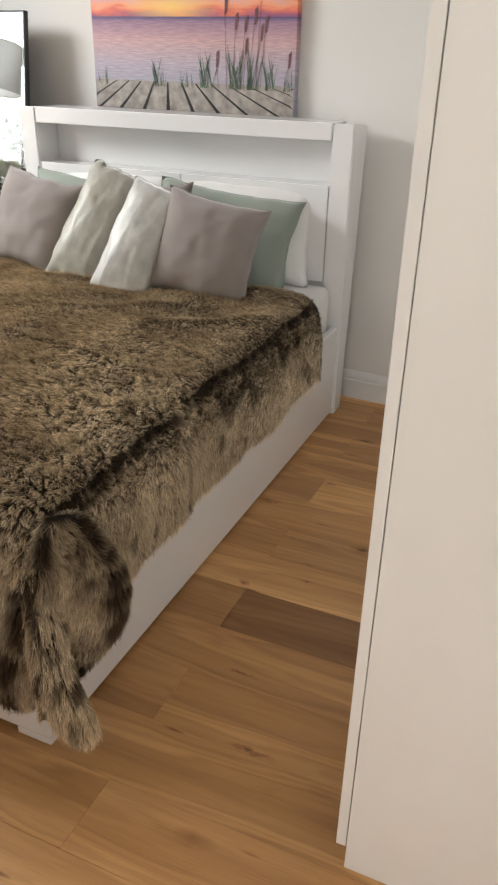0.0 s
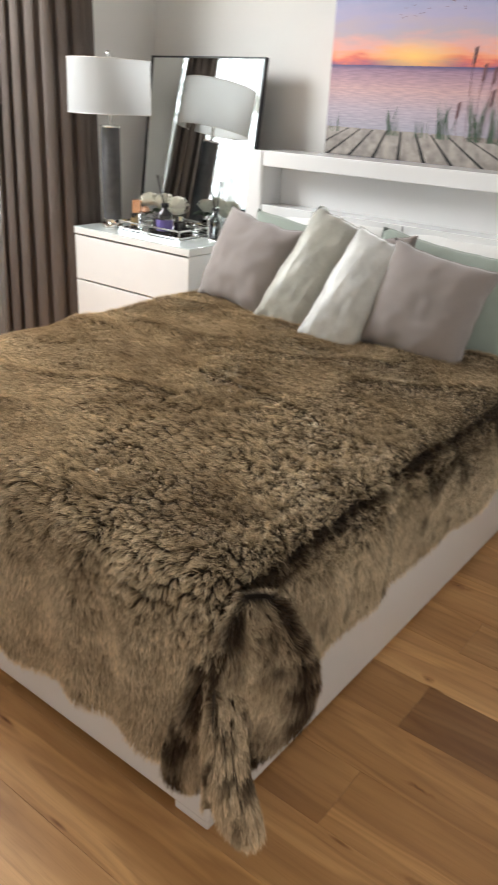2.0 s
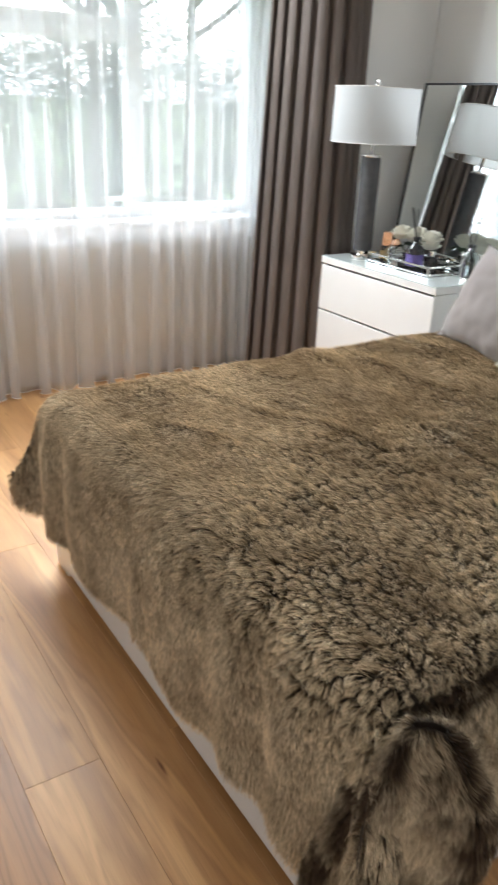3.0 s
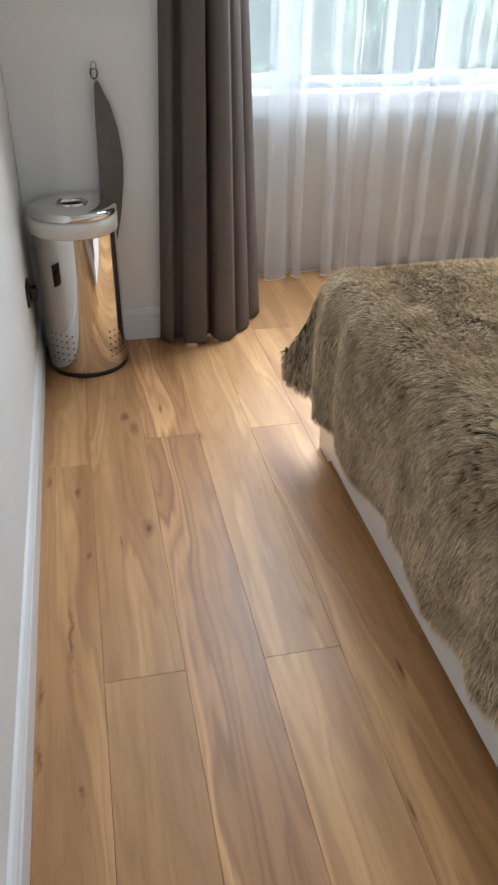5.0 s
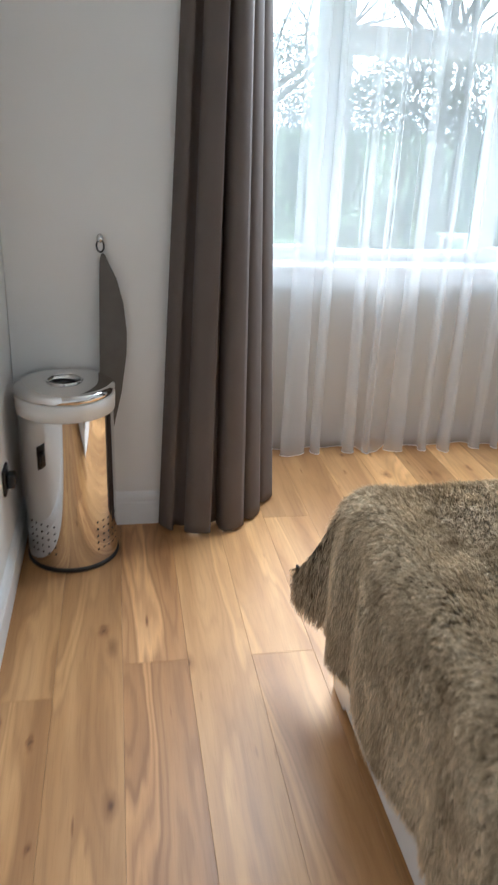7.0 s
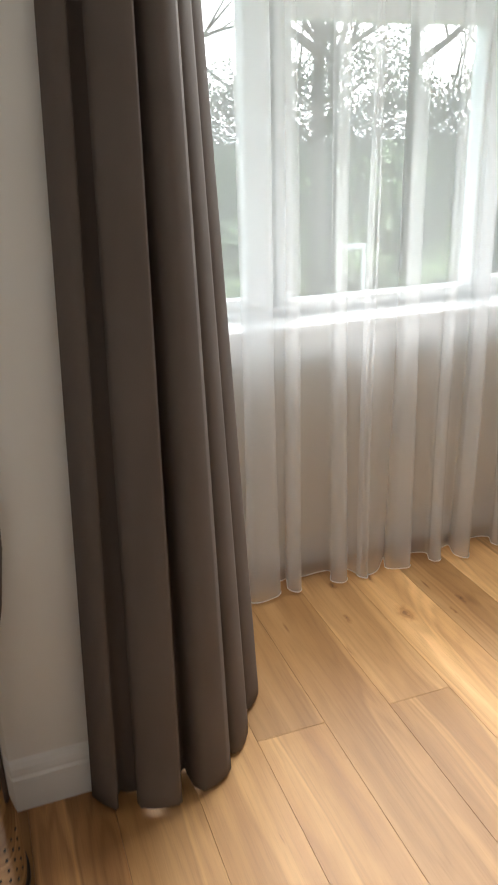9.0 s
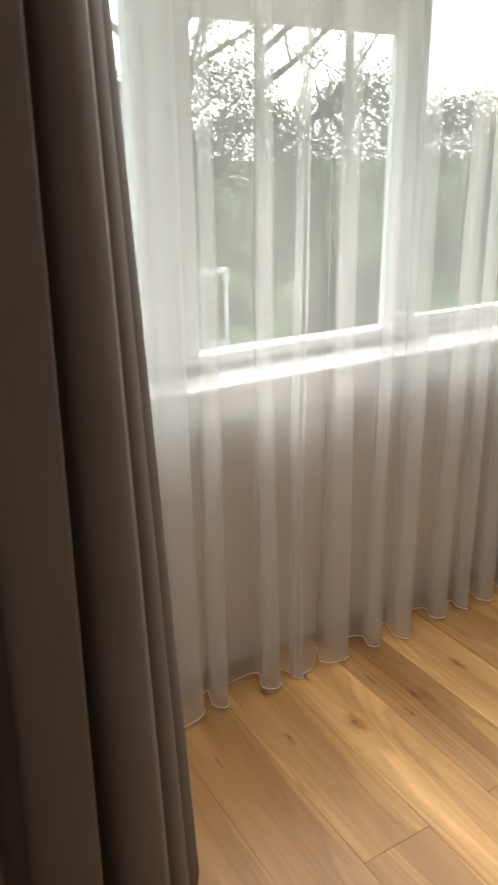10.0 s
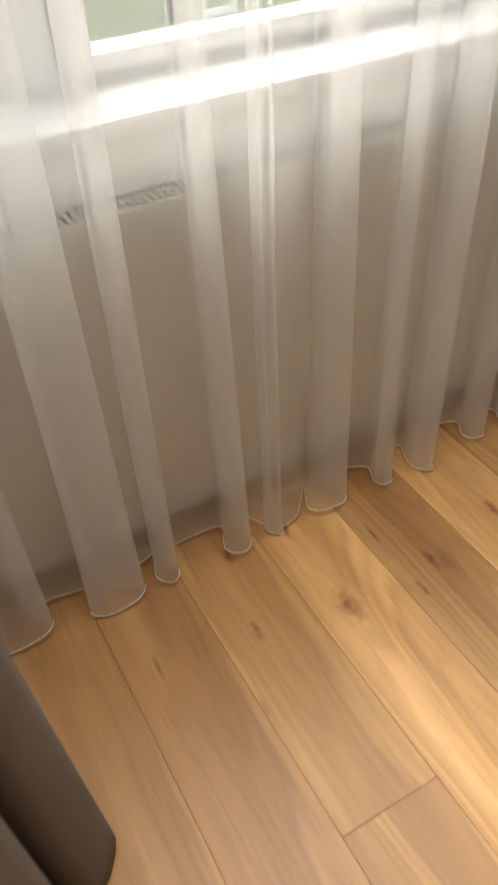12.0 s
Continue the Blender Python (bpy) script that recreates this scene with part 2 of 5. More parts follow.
# knots and dark streaks of the boards: x, y, half length along the board, half width
KNOTS = [(-3.80, 1.59, 0.034, 0.018), (-4.03, 1.587, 0.030, 0.007), (-4.03, 1.447, 0.016, 0.008), (-3.81, 1.80, 0.022, 0.008), (-3.84, 2.005, 0.022, 0.010),
         (-3.845, 1.41, 0.024, 0.006), (-3.75, 1.74, 0.014, 0.005), (-2.783, 0.345, 0.026, 0.012), (-2.35, 0.168, 0.030, 0.006), (-2.04, 0.193, 0.020, 0.005),
         (-2.42, 0.082, 0.026, 0.006), (-1.74, 0.141, 0.110, 0.005), (-1.58, 0.072, 0.045, 0.007), (-1.33, 0.156, 0.022, 0.005), (-1.42, 0.07, 0.040, 0.006),
         (-0.749, 1.736, 0.016, 0.010), (-0.573, 1.82, 0.018, 0.005), (-0.87, 2.215, 0.030, 0.016), (-0.70, 2.43, 0.013, 0.006), (-0.48, 1.16, 0.050, 0.006), (-0.60, 1.38, 0.030, 0.005)]


def knot_mask(nt):
    """Distance from the nearest of the knots, 1 at its rim."""
    geo = nt.nodes.new("ShaderNodeNewGeometry")
    wob = noise_node(nt, 34, 4, geo.outputs["Position"])
    shift = nt.nodes.new("ShaderNodeVectorMath")
    shift.operation = "MULTIPLY_ADD"
    shift.inputs[1].default_value = (0.07, 0.026, 0)
    L(nt, wob.outputs[1], shift.inputs[0])
    L(nt, geo.outputs["Position"], shift.inputs[2])
    last = None
    for x, y, a, b in KNOTS:
        sub = nt.nodes.new("ShaderNodeVectorMath")
        sub.operation = "SUBTRACT"
        sub.inputs[1].default_value = (x + 0.035, y + 0.013, 0)
        L(nt, shift.outputs[0], sub.inputs[0])
        mul = nt.nodes.new("ShaderNodeVectorMath")
        mul.operation = "MULTIPLY"
        mul.inputs[1].default_value = (0.62 / a, 0.55 / b, 0)
        L(nt, sub.outputs[0], mul.inputs[0])
        ln = nt.nodes.new("ShaderNodeVectorMath")
        ln.operation = "LENGTH"
        L(nt, mul.outputs[0], ln.inputs[0])
        if last is None:
            last = ln.outputs["Value"]
        else:
            mn = nt.nodes.new("ShaderNodeMath")
            mn.operation = "SMOOTH_MIN"
            mn.inputs[2].default_value = 0.3
            L(nt, last, mn.inputs[0])
            L(nt, ln.outputs["Value"], mn.inputs[1])
            last = mn.outputs[0]
    return last


def oak(name, tone=(1.0, 1.0, 1.0), figure=0.26, sap=0.5):
    m, nt, b = mat(name)
    tc = nt.nodes.new("ShaderNodeTexCoord")
    oi = nt.nodes.new("ShaderNodeObjectInfo")
    off = nt.nodes.new("ShaderNodeVectorMath")
    off.operation = "SCALE"
    comb = nt.nodes.new("ShaderNodeCombineXYZ")
    wn = nt.nodes.new("ShaderNodeTexWhiteNoise")
    wn.noise_dimensions = "1D"
    L(nt, oi.outputs["Random"], wn.inputs["W"])
    L(nt, wn.outputs["Color"], off.inputs[0])
    off.inputs["Scale"].default_value = 40.0
    add = nt.nodes.new("ShaderNodeVectorMath")
    add.operation = "ADD"
    L(nt, tc.outputs["Object"], add.inputs[0])
    L(nt, off.outputs[0], add.inputs[1])
    # growth rings, stretched along the board
    mp = nt.nodes.new("ShaderNodeMapping")
    mp.inputs["Scale"].default_value = (0.55, 5.0, 1.0)
    L(nt, add.outputs[0], mp.inputs[0])
    big = noise_node(nt, 1.15, 4.5, mp.outputs[0], 0.42)
    mul = nt.nodes.new("ShaderNodeMath")
    mul.operation = "MULTIPLY"
    mul.inputs[1].default_value = 105.0
    L(nt, big.outputs[0], mul.inputs[0])
    sn = nt.nodes.new("ShaderNodeMath")
    sn.operation = "SINE"
    L(nt, mul.outputs[0], sn.inputs[0])
    ring = nt.nodes.new("ShaderNodeMapRange")
    ring.inputs["From Min"].default_value = -1
    L(nt, sn.outputs[0], ring.inputs[0])
    # fine pores
    mp2 = nt.nodes.new("ShaderNodeMapping")
    mp2.inputs["Scale"].default_value = (3.0, 130.0, 1.0)
    L(nt, add.outputs[0], mp2.inputs[0])
    pores = noise_node(nt, 3.0, 5.0, mp2.outputs[0], 0.65)
    # slow tone
    mp3 = nt.nodes.new("ShaderNodeMapping")
    mp3.inputs["Scale"].default_value = (0.5, 7.0, 1.0)
    L(nt, add.outputs[0], mp3.inputs[0])
    slow = noise_node(nt, 1.6, 3.0, mp3.outputs[0])
    base = ramp(nt, slow.outputs[0], [(p, tuple(c * q for c, q in zip(col, tone))) for p, col in ((0.34, (0.375, 0.188, 0.070)), (0.5, (0.455, 0.240, 0.093)), (0.66, (0.53, 0.296, 0.124)))])
    board = ramp(nt, oi.outputs["Random"], [(0.0, (0.88, 0.86, 0.84)), (0.5, (1.0, 0.99, 0.97)), (1.0, (1.12, 1.11, 1.08))])
    m1 = nt.nodes.new("ShaderNodeMixRGB")
    m1.blend_type = "MULTIPLY"
    m1.inputs[0].default_value = 1
    L(nt, base.outputs[0], m1.inputs[1])
    L(nt, board.outputs[0], m1.inputs[2])
    rc = ramp(nt, ring.outputs[0], [(0.0, (0.74, 0.68, 0.62)), (0.4, (1, 1, 1)), (1.0, (1.10, 1.09, 1.06))])
    m2 = nt.nodes.new("ShaderNodeMixRGB")
    m2.blend_type = "MULTIPLY"
    m2.inputs[0].default_value = figure
    L(nt, m1.outputs[0], m2.inputs[1])
    L(nt, rc.outputs[0], m2.inputs[2])
    pc = ramp(nt, pores.outputs[0], [(0.30, (0.70, 0.64, 0.58)), (0.5, (1, 1, 1))])
    m3 = nt.nodes.new("ShaderNodeMixRGB")
    m3.blend_type = "MULTIPLY"
    m3.inputs[0].default_value = 0.5
    # pale sapwood streaks that flow with the rings
    sw = nt.nodes.new("ShaderNodeMath")
    sw.operation = "MULTIPLY"
    sw.inputs[1].default_value = 17.0
    L(nt, big.outputs[0], sw.inputs[0])
    ssn = nt.nodes.new("ShaderNodeMath")
    ssn.operation = "SINE"
    L(nt, sw.outputs[0], ssn.inputs[0])
    sc = ramp(nt, ssn.outputs[0], [(0.0, (1, 1, 1)), (0.62, (1, 1, 1)), (0.86, (1.42, 1.52, 1.62)), (1.0, (1.30, 1.36, 1.42))])
    ms = nt.nodes.new("ShaderNodeMixRGB")
    ms.blend_type = "MULTIPLY"
    ms.inputs[0].default_value = sap
    L(nt, m2.outputs[0], ms.inputs[1])
    L(nt, sc.outputs[0], ms.inputs[2])
    L(nt, ms.outputs[0], m3.inputs[1])
    L(nt, pc.outputs[0], m3.inputs[2])
    # knots
    mp4 = nt.nodes.new("ShaderNodeMapping")
    mp4.inputs["Scale"].default_value = (1.7, 4.2, 1.0)
    L(nt, add.outputs[0], mp4.inputs[0])
    kn = nt.nodes.new("ShaderNodeTexVoronoi")
    kn.inputs["Scale"].default_value = 1.15
    kd = noise_node(nt, 14, 3, add.outputs[0])
    kmx = nt.nodes.new("ShaderNodeMixRGB")
    kmx.inputs[0].default_value = 0.06
    L(nt, mp4.outputs[0], kmx.inputs[1])
    L(nt, kd.outputs[1], kmx.inputs[2])
    L(nt, kmx.outputs[0], kn.inputs["Vector"])
    kc = ramp(nt, kn.outputs["Distance"], [(0.0, (0.06, 0.03, 0.02)), (0.022, (0.16, 0.09, 0.05)), (0.045, (0.66, 0.58, 0.50)), (0.11, (1, 1, 1))])
    m4 = nt.nodes.new("ShaderNodeMixRGB")
    m4.blend_type = "MULTIPLY"
    m4.inputs[0].default_value = 0.85
    L(nt, m3.outputs[0], m4.inputs[1])
    L(nt, kc.outputs[0], m4.inputs[2])
    mp5 = nt.nodes.new("ShaderNodeMapping")
    mp5.inputs["Scale"].default_value = (2.6, 17.0, 1.0)
    mp5.inputs["Location"].default_value = (3.1, 7.7, 0.0)
    L(nt, add.outputs[0], mp5.inputs[0])
    ck = nt.nodes.new("ShaderNodeTexVoronoi")
    ck.inputs["Scale"].default_value = 1.0
    L(nt, mp5.outputs[0], ck.inputs["Vector"])
    cc = ramp(nt, ck.outputs["Distance"], [(0.0, (0.22, 0.14, 0.09)), (0.05, (0.6, 0.5, 0.42)), (0.10, (1, 1, 1))])
    m5 = nt.nodes.new("ShaderNodeMixRGB")
    m5.blend_type = "MULTIPLY"
    gate = nt.nodes.new("ShaderNodeMath")
    gate.operation = "GREATER_THAN"
    gate.inputs[1].default_value = 0.49
    L(nt, slow.outputs[0], gate.inputs[0])
    L(nt, gate.outputs[0], m5.inputs[0])
    L(nt, m4.outputs[0], m5.inputs[1])
    L(nt, cc.outputs[0], m5.inputs[2])
    kd2 = ramp(nt, knot_mask(nt), [(0.0, (0.16, 0.10, 0.07)), (0.16, (0.30, 0.20, 0.13)), (0.30, (0.62, 0.50, 0.40)), (0.45, (0.58, 0.47, 0.37)), (0.62, (0.84, 0.76, 0.68)), (1.0, (1, 1, 1))])
    m6 = nt.nodes.new("ShaderNodeMixRGB")
    m6.blend_type = "MULTIPLY"
    m6.inputs[0].default_value = 0.78
    L(nt, m5.outputs[0], m6.inputs[1])
    L(nt, kd2.outputs[0], m6.inputs[2])
    L(nt, m6.outputs[0], b.inputs["Base Color"])
    rr = nt.nodes.new("ShaderNodeMapRange")
    rr.inputs["To Min"].default_value = 0.38
    rr.inputs["To Max"].default_value = 0.52
    L(nt, slow.outputs[0], rr.inputs[0])
    L(nt, rr.outputs[0], b.inputs["Roughness"])
    bump(nt, b, pores.outputs[0], 0.25, 0.0008)
    return m


M_OAK = oak("oiled_oak")
M_OAK_PALE = oak("oiled_oak_pale", (1.36, 1.42, 1.48), 0.22, 0.35)
M_OAK_DEEP = oak("oiled_oak_deep", (0.66, 0.62, 0.62), 0.3, 0.25)
M_OAK_FIG = oak("oiled_oak_figured", (0.92, 0.88, 0.90), 0.6, 1.0)


def fur_mat(name, hair):
    """Brown pelt: tan tips, patches, dark roots deepened for shade between hairs; the V of the UV runs from root to
    tip.
    """
    m, nt, b = mat(name)
    geo = nt.nodes.new("ShaderNodeNewGeometry")
    n1 = noise_node(nt, 4.2, 4, coord="Object")
    n2 = noise_node(nt, 17, 3, coord="Object")
    mx = nt.nodes.new("ShaderNodeMixRGB")
    mx.inputs[0].default_value = 0.42
    L(nt, n1.outputs[0], mx.inputs[1])
    L(nt, n2.outputs[0], mx.inputs[2])
    tip = ramp(nt, mx.outputs[0], [(0.34, (0.34, 0.262, 0.178)), (0.48, (0.49, 0.395, 0.28)), (0.62, (0.64, 0.535, 0.395))])
    if hair:
        at = nt.nodes.new("ShaderNodeAttribute")
        at.attribute_name = "UVMap"
        sep = nt.nodes.new("ShaderNodeSeparateXYZ")
        L(nt, at.outputs["Vector"], sep.inputs[0])
        # dark pelt roots, with the shade between hairs put into their colour
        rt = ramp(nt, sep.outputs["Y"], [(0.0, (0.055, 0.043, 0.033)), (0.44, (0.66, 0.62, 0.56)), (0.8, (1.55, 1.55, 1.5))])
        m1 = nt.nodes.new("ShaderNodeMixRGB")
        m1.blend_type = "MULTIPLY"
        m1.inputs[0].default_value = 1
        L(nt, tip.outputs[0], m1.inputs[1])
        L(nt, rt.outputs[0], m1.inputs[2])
        ri = ramp(nt, geo.outputs["Random Per Island"], [(0, (0.68, 0.65, 0.62)), (0.5, (0.98, 0.98, 0.98)), (1, (1.28, 1.26, 1.22))])
        m2 = nt.nodes.new("ShaderNodeMixRGB")
        m2.blend_type = "MULTIPLY"
        m2.inputs[0].default_value = 1
        L(nt, m1.outputs[0], m2.inputs[1])
        L(nt, ri.outputs[0], m2.inputs[2])
        # U darkens hairs: painted crease and pouch shade, plus dark flecks and streaks
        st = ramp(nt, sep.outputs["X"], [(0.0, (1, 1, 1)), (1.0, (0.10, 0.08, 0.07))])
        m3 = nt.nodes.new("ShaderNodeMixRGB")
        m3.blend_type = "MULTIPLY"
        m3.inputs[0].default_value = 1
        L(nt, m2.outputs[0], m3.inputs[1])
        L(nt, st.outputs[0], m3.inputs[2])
        L(nt, m3.outputs[0], b.inputs["Base Color"])
        b.inputs["Roughness"].default_value = 0.75
        b.inputs["Specular IOR Level"].default_value = 0.15
    else:
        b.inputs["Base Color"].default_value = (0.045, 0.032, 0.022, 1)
        b.inputs["Roughness"].default_value = 0.9
    return m


M_FURB = fur_mat("fur_backing", False)
M_FUR = fur_mat("brown_fur", True)


def picture_mat():
    """Sunset over a lake with a plank jetty: bands along the height of the canvas (Object coords: X 0..1.02, Z 0..0.7)."""
    m, nt, b = mat("printed_sunset_canvas")
    tc = nt.nodes.new("ShaderNodeTexCoord")
    sep = nt.nodes.new("ShaderNodeSeparateXYZ")
    L(nt, tc.outputs["Object"], sep.inputs[0])
    mp = nt.nodes.new("ShaderNodeMapping")
    mp.inputs["Scale"].default_value = (1.6, 1, 7.0)
    L(nt, tc.outputs["Object"], mp.inputs[0])
    cl = noise_node(nt, 3.5, 5, mp.outputs[0])
    wob = nt.nodes.new("ShaderNodeMath")
    wob.operation = "MULTIPLY_ADD"
    wob.inputs[1].default_value = 0.14
    L(nt, cl.outputs[0], wob.inputs[0])
    zz = nt.nodes.new("ShaderNodeMath")
    zz.operation = "SUBTRACT"
    zz.inputs[1].default_value = 0.07
    L(nt, sep.outputs["Z"], zz.inputs[0])
    L(nt, zz.outputs[0], wob.inputs[2])
    sky = ramp(nt, wob.outputs[0], [(0.37, (0.34, 0.10, 0.20)), (0.395, (0.80, 0.18, 0.12)), (0.415, (0.92, 0.36, 0.20)), (0.45, (0.80, 0.42, 0.38)), (0.50, (0.52, 0.42, 0.48)), (0.56, (0.44, 0.40, 0.58)), (0.70, (0.26, 0.33, 0.58))])
    glow = nt.nodes.new("ShaderNodeTexGradient")
    glow.gradient_type = "SPHERICAL"
    mpg = nt.nodes.new("ShaderNodeMapping")
    mpg.inputs["Location"].default_value = (-0.42 * 4, 0, -0.41 * 14)
    mpg.inputs["Scale"].default_value = (4, 0, 14)
    L(nt, tc.outputs["Object"], mpg.inputs[0])
    L(nt, mpg.outputs[0], glow.inputs[0])
    sk2 = nt.nodes.new("ShaderNodeMixRGB")
    sk2.inputs[2].default_value = (1.0, 0.62, 0.18, 1)
    L(nt, glow.outputs[1], sk2.inputs[0])
    L(nt, sky.outputs[0], sk2.inputs[1])
    mpw = nt.nodes.new("ShaderNodeMapping")
    mpw.inputs["Scale"].default_value = (9, 1, 90)
    L(nt, tc.outputs["Object"], mpw.inputs[0])
    wv = noise_node(nt, 2.0, 4, mpw.outputs[0])
    water = ramp(nt, sep.outputs["Z"], [(0.10, (0.36, 0.36, 0.44)), (0.2, (0.46, 0.39, 0.45)), (0.28, (0.56, 0.36, 0.37)), (0.355, (0.33, 0.20, 0.29)), (0.37, (0.10, 0.08, 0.20))])
    wr = ramp(nt, wv.outputs[0], [(0.35, (0.72, 0.72, 0.78)), (0.65, (1.35, 1.3, 1.25))])
    w2 = nt.nodes.new("ShaderNodeMixRGB")
    w2.blend_type = "MULTIPLY"
    w2.inputs[0].default_value = 0.5
    L(nt, water.outputs[0], w2.inputs[1])
    L(nt, wr.outputs[0], w2.inputs[2])
    st = nt.nodes.new("ShaderNodeMath")
    st.operation = "GREATER_THAN"
    st.inputs[1].default_value = 0.373
    L(nt, sep.outputs["Z"], st.inputs[0])
    fin = nt.nodes.new("ShaderNodeMixRGB")
    L(nt, st.outputs[0], fin.inputs[0])
    L(nt, w2.outputs[0], fin.inputs[1])
    L(nt, sk2.outputs[0], fin.inputs[2])
    L(nt, fin.outputs[0], b.inputs["Base Color"])
    b.inputs["Roughness"].default_value = 0.55
    cw = noise_node(nt, 600, 2)
    bump(nt, b, cw.outputs[0], 0.15, 0.0006)
    return m


M_PIC = picture_mat()
M_JETTY = simple("printed_jetty_plank", (0.36, 0.32, 0.29), 0.6, var=0.35, scale=25)
M_REEDG = simple("printed_reed_green", (0.07, 0.13, 0.08), 0.6, var=0.3, scale=30)
M_REEDB = simple("printed_reed_brown", (0.16, 0.07, 0.08), 0.6, var=0.3, scale=30)

# ---------------- room shell ----------------
WX, SX, NY, SY, EX, CZ = -3.46, -4.25, 3.27, 0.045, 0.42, 2.50
NROT = -3.4          # the head wall runs slightly out of square


def ny(x):
    return NY + math.tan(radians(-NROT)) * (-0.8 - x) * 1.0


def slab(name, pts, z0, z1, material, label=""):
    bm = bmesh.new()
    lo = [bm.verts.new((x, y, z0)) for x, y in pts]
    hi = [bm.verts.new((x, y, z1)) for x, y in pts]
    bm.faces.new(lo[::-1])
    bm.faces.new(hi)
    n = len(pts)
    for k in range(n):
        bm.faces.new((lo[k], lo[(k + 1) % n], hi[(k + 1) % n], hi[k]))
    return part(name, bm, material, label=label, kind="structure")


BS, BN = 0.66, 2.96   # sides of the window recess
slab("wall_north", [(-4.6, ny(-4.6)), (0.62, ny(0.62)), (0.62, ny(0.62) + 0.2), (-4.6, ny(-4.6) + 0.2)], 0, CZ, M_WALL, "plain off-white painted wall behind the bed")
slab("wall_south", [(-4.6, -0.10), (-0.50, -0.10), (-0.50, SY), (-4.6, SY)], 0, CZ, M_WALL, "plain off-white painted wall facing the foot of the bed")
slab("wall_over_doorway", [(-0.498, -0.10), (0.42, -0.10), (0.42, SY), (-0.498, SY)], 2.05, CZ, M_WALL, "white wall over the doorway")
slab("wall_east", [(EX, -2.6), (EX + 0.2, -2.6), (EX + 0.2, ny(EX) - 0.003), (EX, ny(EX) - 0.003)], 0, CZ, M_WALL, "plain white wall behind the wardrobe")
slab("wall_west_pier", [(SX - 0.3, SY + 0.002), (WX, SY + 0.002), (WX, BS), (SX - 0.3, BS)], 0, CZ, M_WALL, "white wall beside the window recess, behind the steel bin")
slab("wall_west_pier", [(SX - 0.3, BN), (WX, BN), (WX, ny(WX) - 0.002), (SX - 0.3, ny(SX - 0.3) - 0.002)], 0, CZ, M_WALL, "white wall beside the window recess, behind the lamp")
WB, WT, WS, WN = 0.835, 2.28, 0.70, 2.86
UX = -4.215          # face of the wall under the window
slab("wall_under_window", [(SX - 0.3, BS + 0.002), (UX, BS + 0.002), (UX, BN - 0.002), (SX - 0.3, BN - 0.002)], 0, WB - 0.001, M_WALL, "white wall under the window behind the radiator")
slab("wall_over_window", [(SX - 0.3, BS + 0.002), (SX, BS + 0.002), (SX, BN - 0.002), (SX - 0.3, BN - 0.002)], WT, CZ, M_WALL, "white wall over the window")
slab("hall_wall", [(-1.6, -2.8), (0.62, -2.8), (0.62, -2.6), (-1.6, -2.6)], 0, CZ, M_WALL, "plain white hall wall")
slab("hall_wall", [(-1.6, -2.6), (-1.4, -2.6), (-1.4, -0.102), (-1.6, -0.102)], 0, CZ, M_WALL, "plain white hall wall")
slab("ceiling", [(-4.6, -2.8), (0.62, -2.8), (0.62, 3.9), (-4.6, 3.9)], CZ + 0.001, CZ + 0.2, M_CEIL, "plain white ceiling")


def skirting(name, length, loc, rz):
    """Runs along local +x, with its face towards local -y."""
    prof = [(0, 0), (-0.016, 0), (-0.016, 0.088), (-0.012, 0.094), (-0.012, 0.100), (-0.015, 0.104), (-0.013, 0.116), (-0.007, 0.128), (0, 0.134)]
    bm = bmesh.new()
    a = [bm.verts.new((0, y, z)) for y, z in prof]
    b = [bm.verts.new((length, y, z)) for y, z in prof]
    n = len(prof)
    for k in range(n):
        bm.faces.new((a[k], b[k], b[(k + 1) % n], a[(k + 1) % n]))
    bm.faces.new(a[::-1])
    bm.faces.new(b)
    return part(name, bm, M_SKIRT, label="white gloss moulded skirting board along the wall foot", loc=loc, rz=rz, kind="structure")


skirting("baseboard", 3.85, (WX + 0.02, ny(WX + 0.02), 0), NROT)
skirting("baseboard", 2.95, (-0.51, SY, 0), 180)
skirting("baseboard", BS - SY - 0.02, (WX, SY + 0.018, 0), 90)
skirting("baseboard", ny(WX) - BN - 0.018, (WX, BN, 0), 90)
skirting("baseboard", BN - BS, (UX, BS, 0), 90)


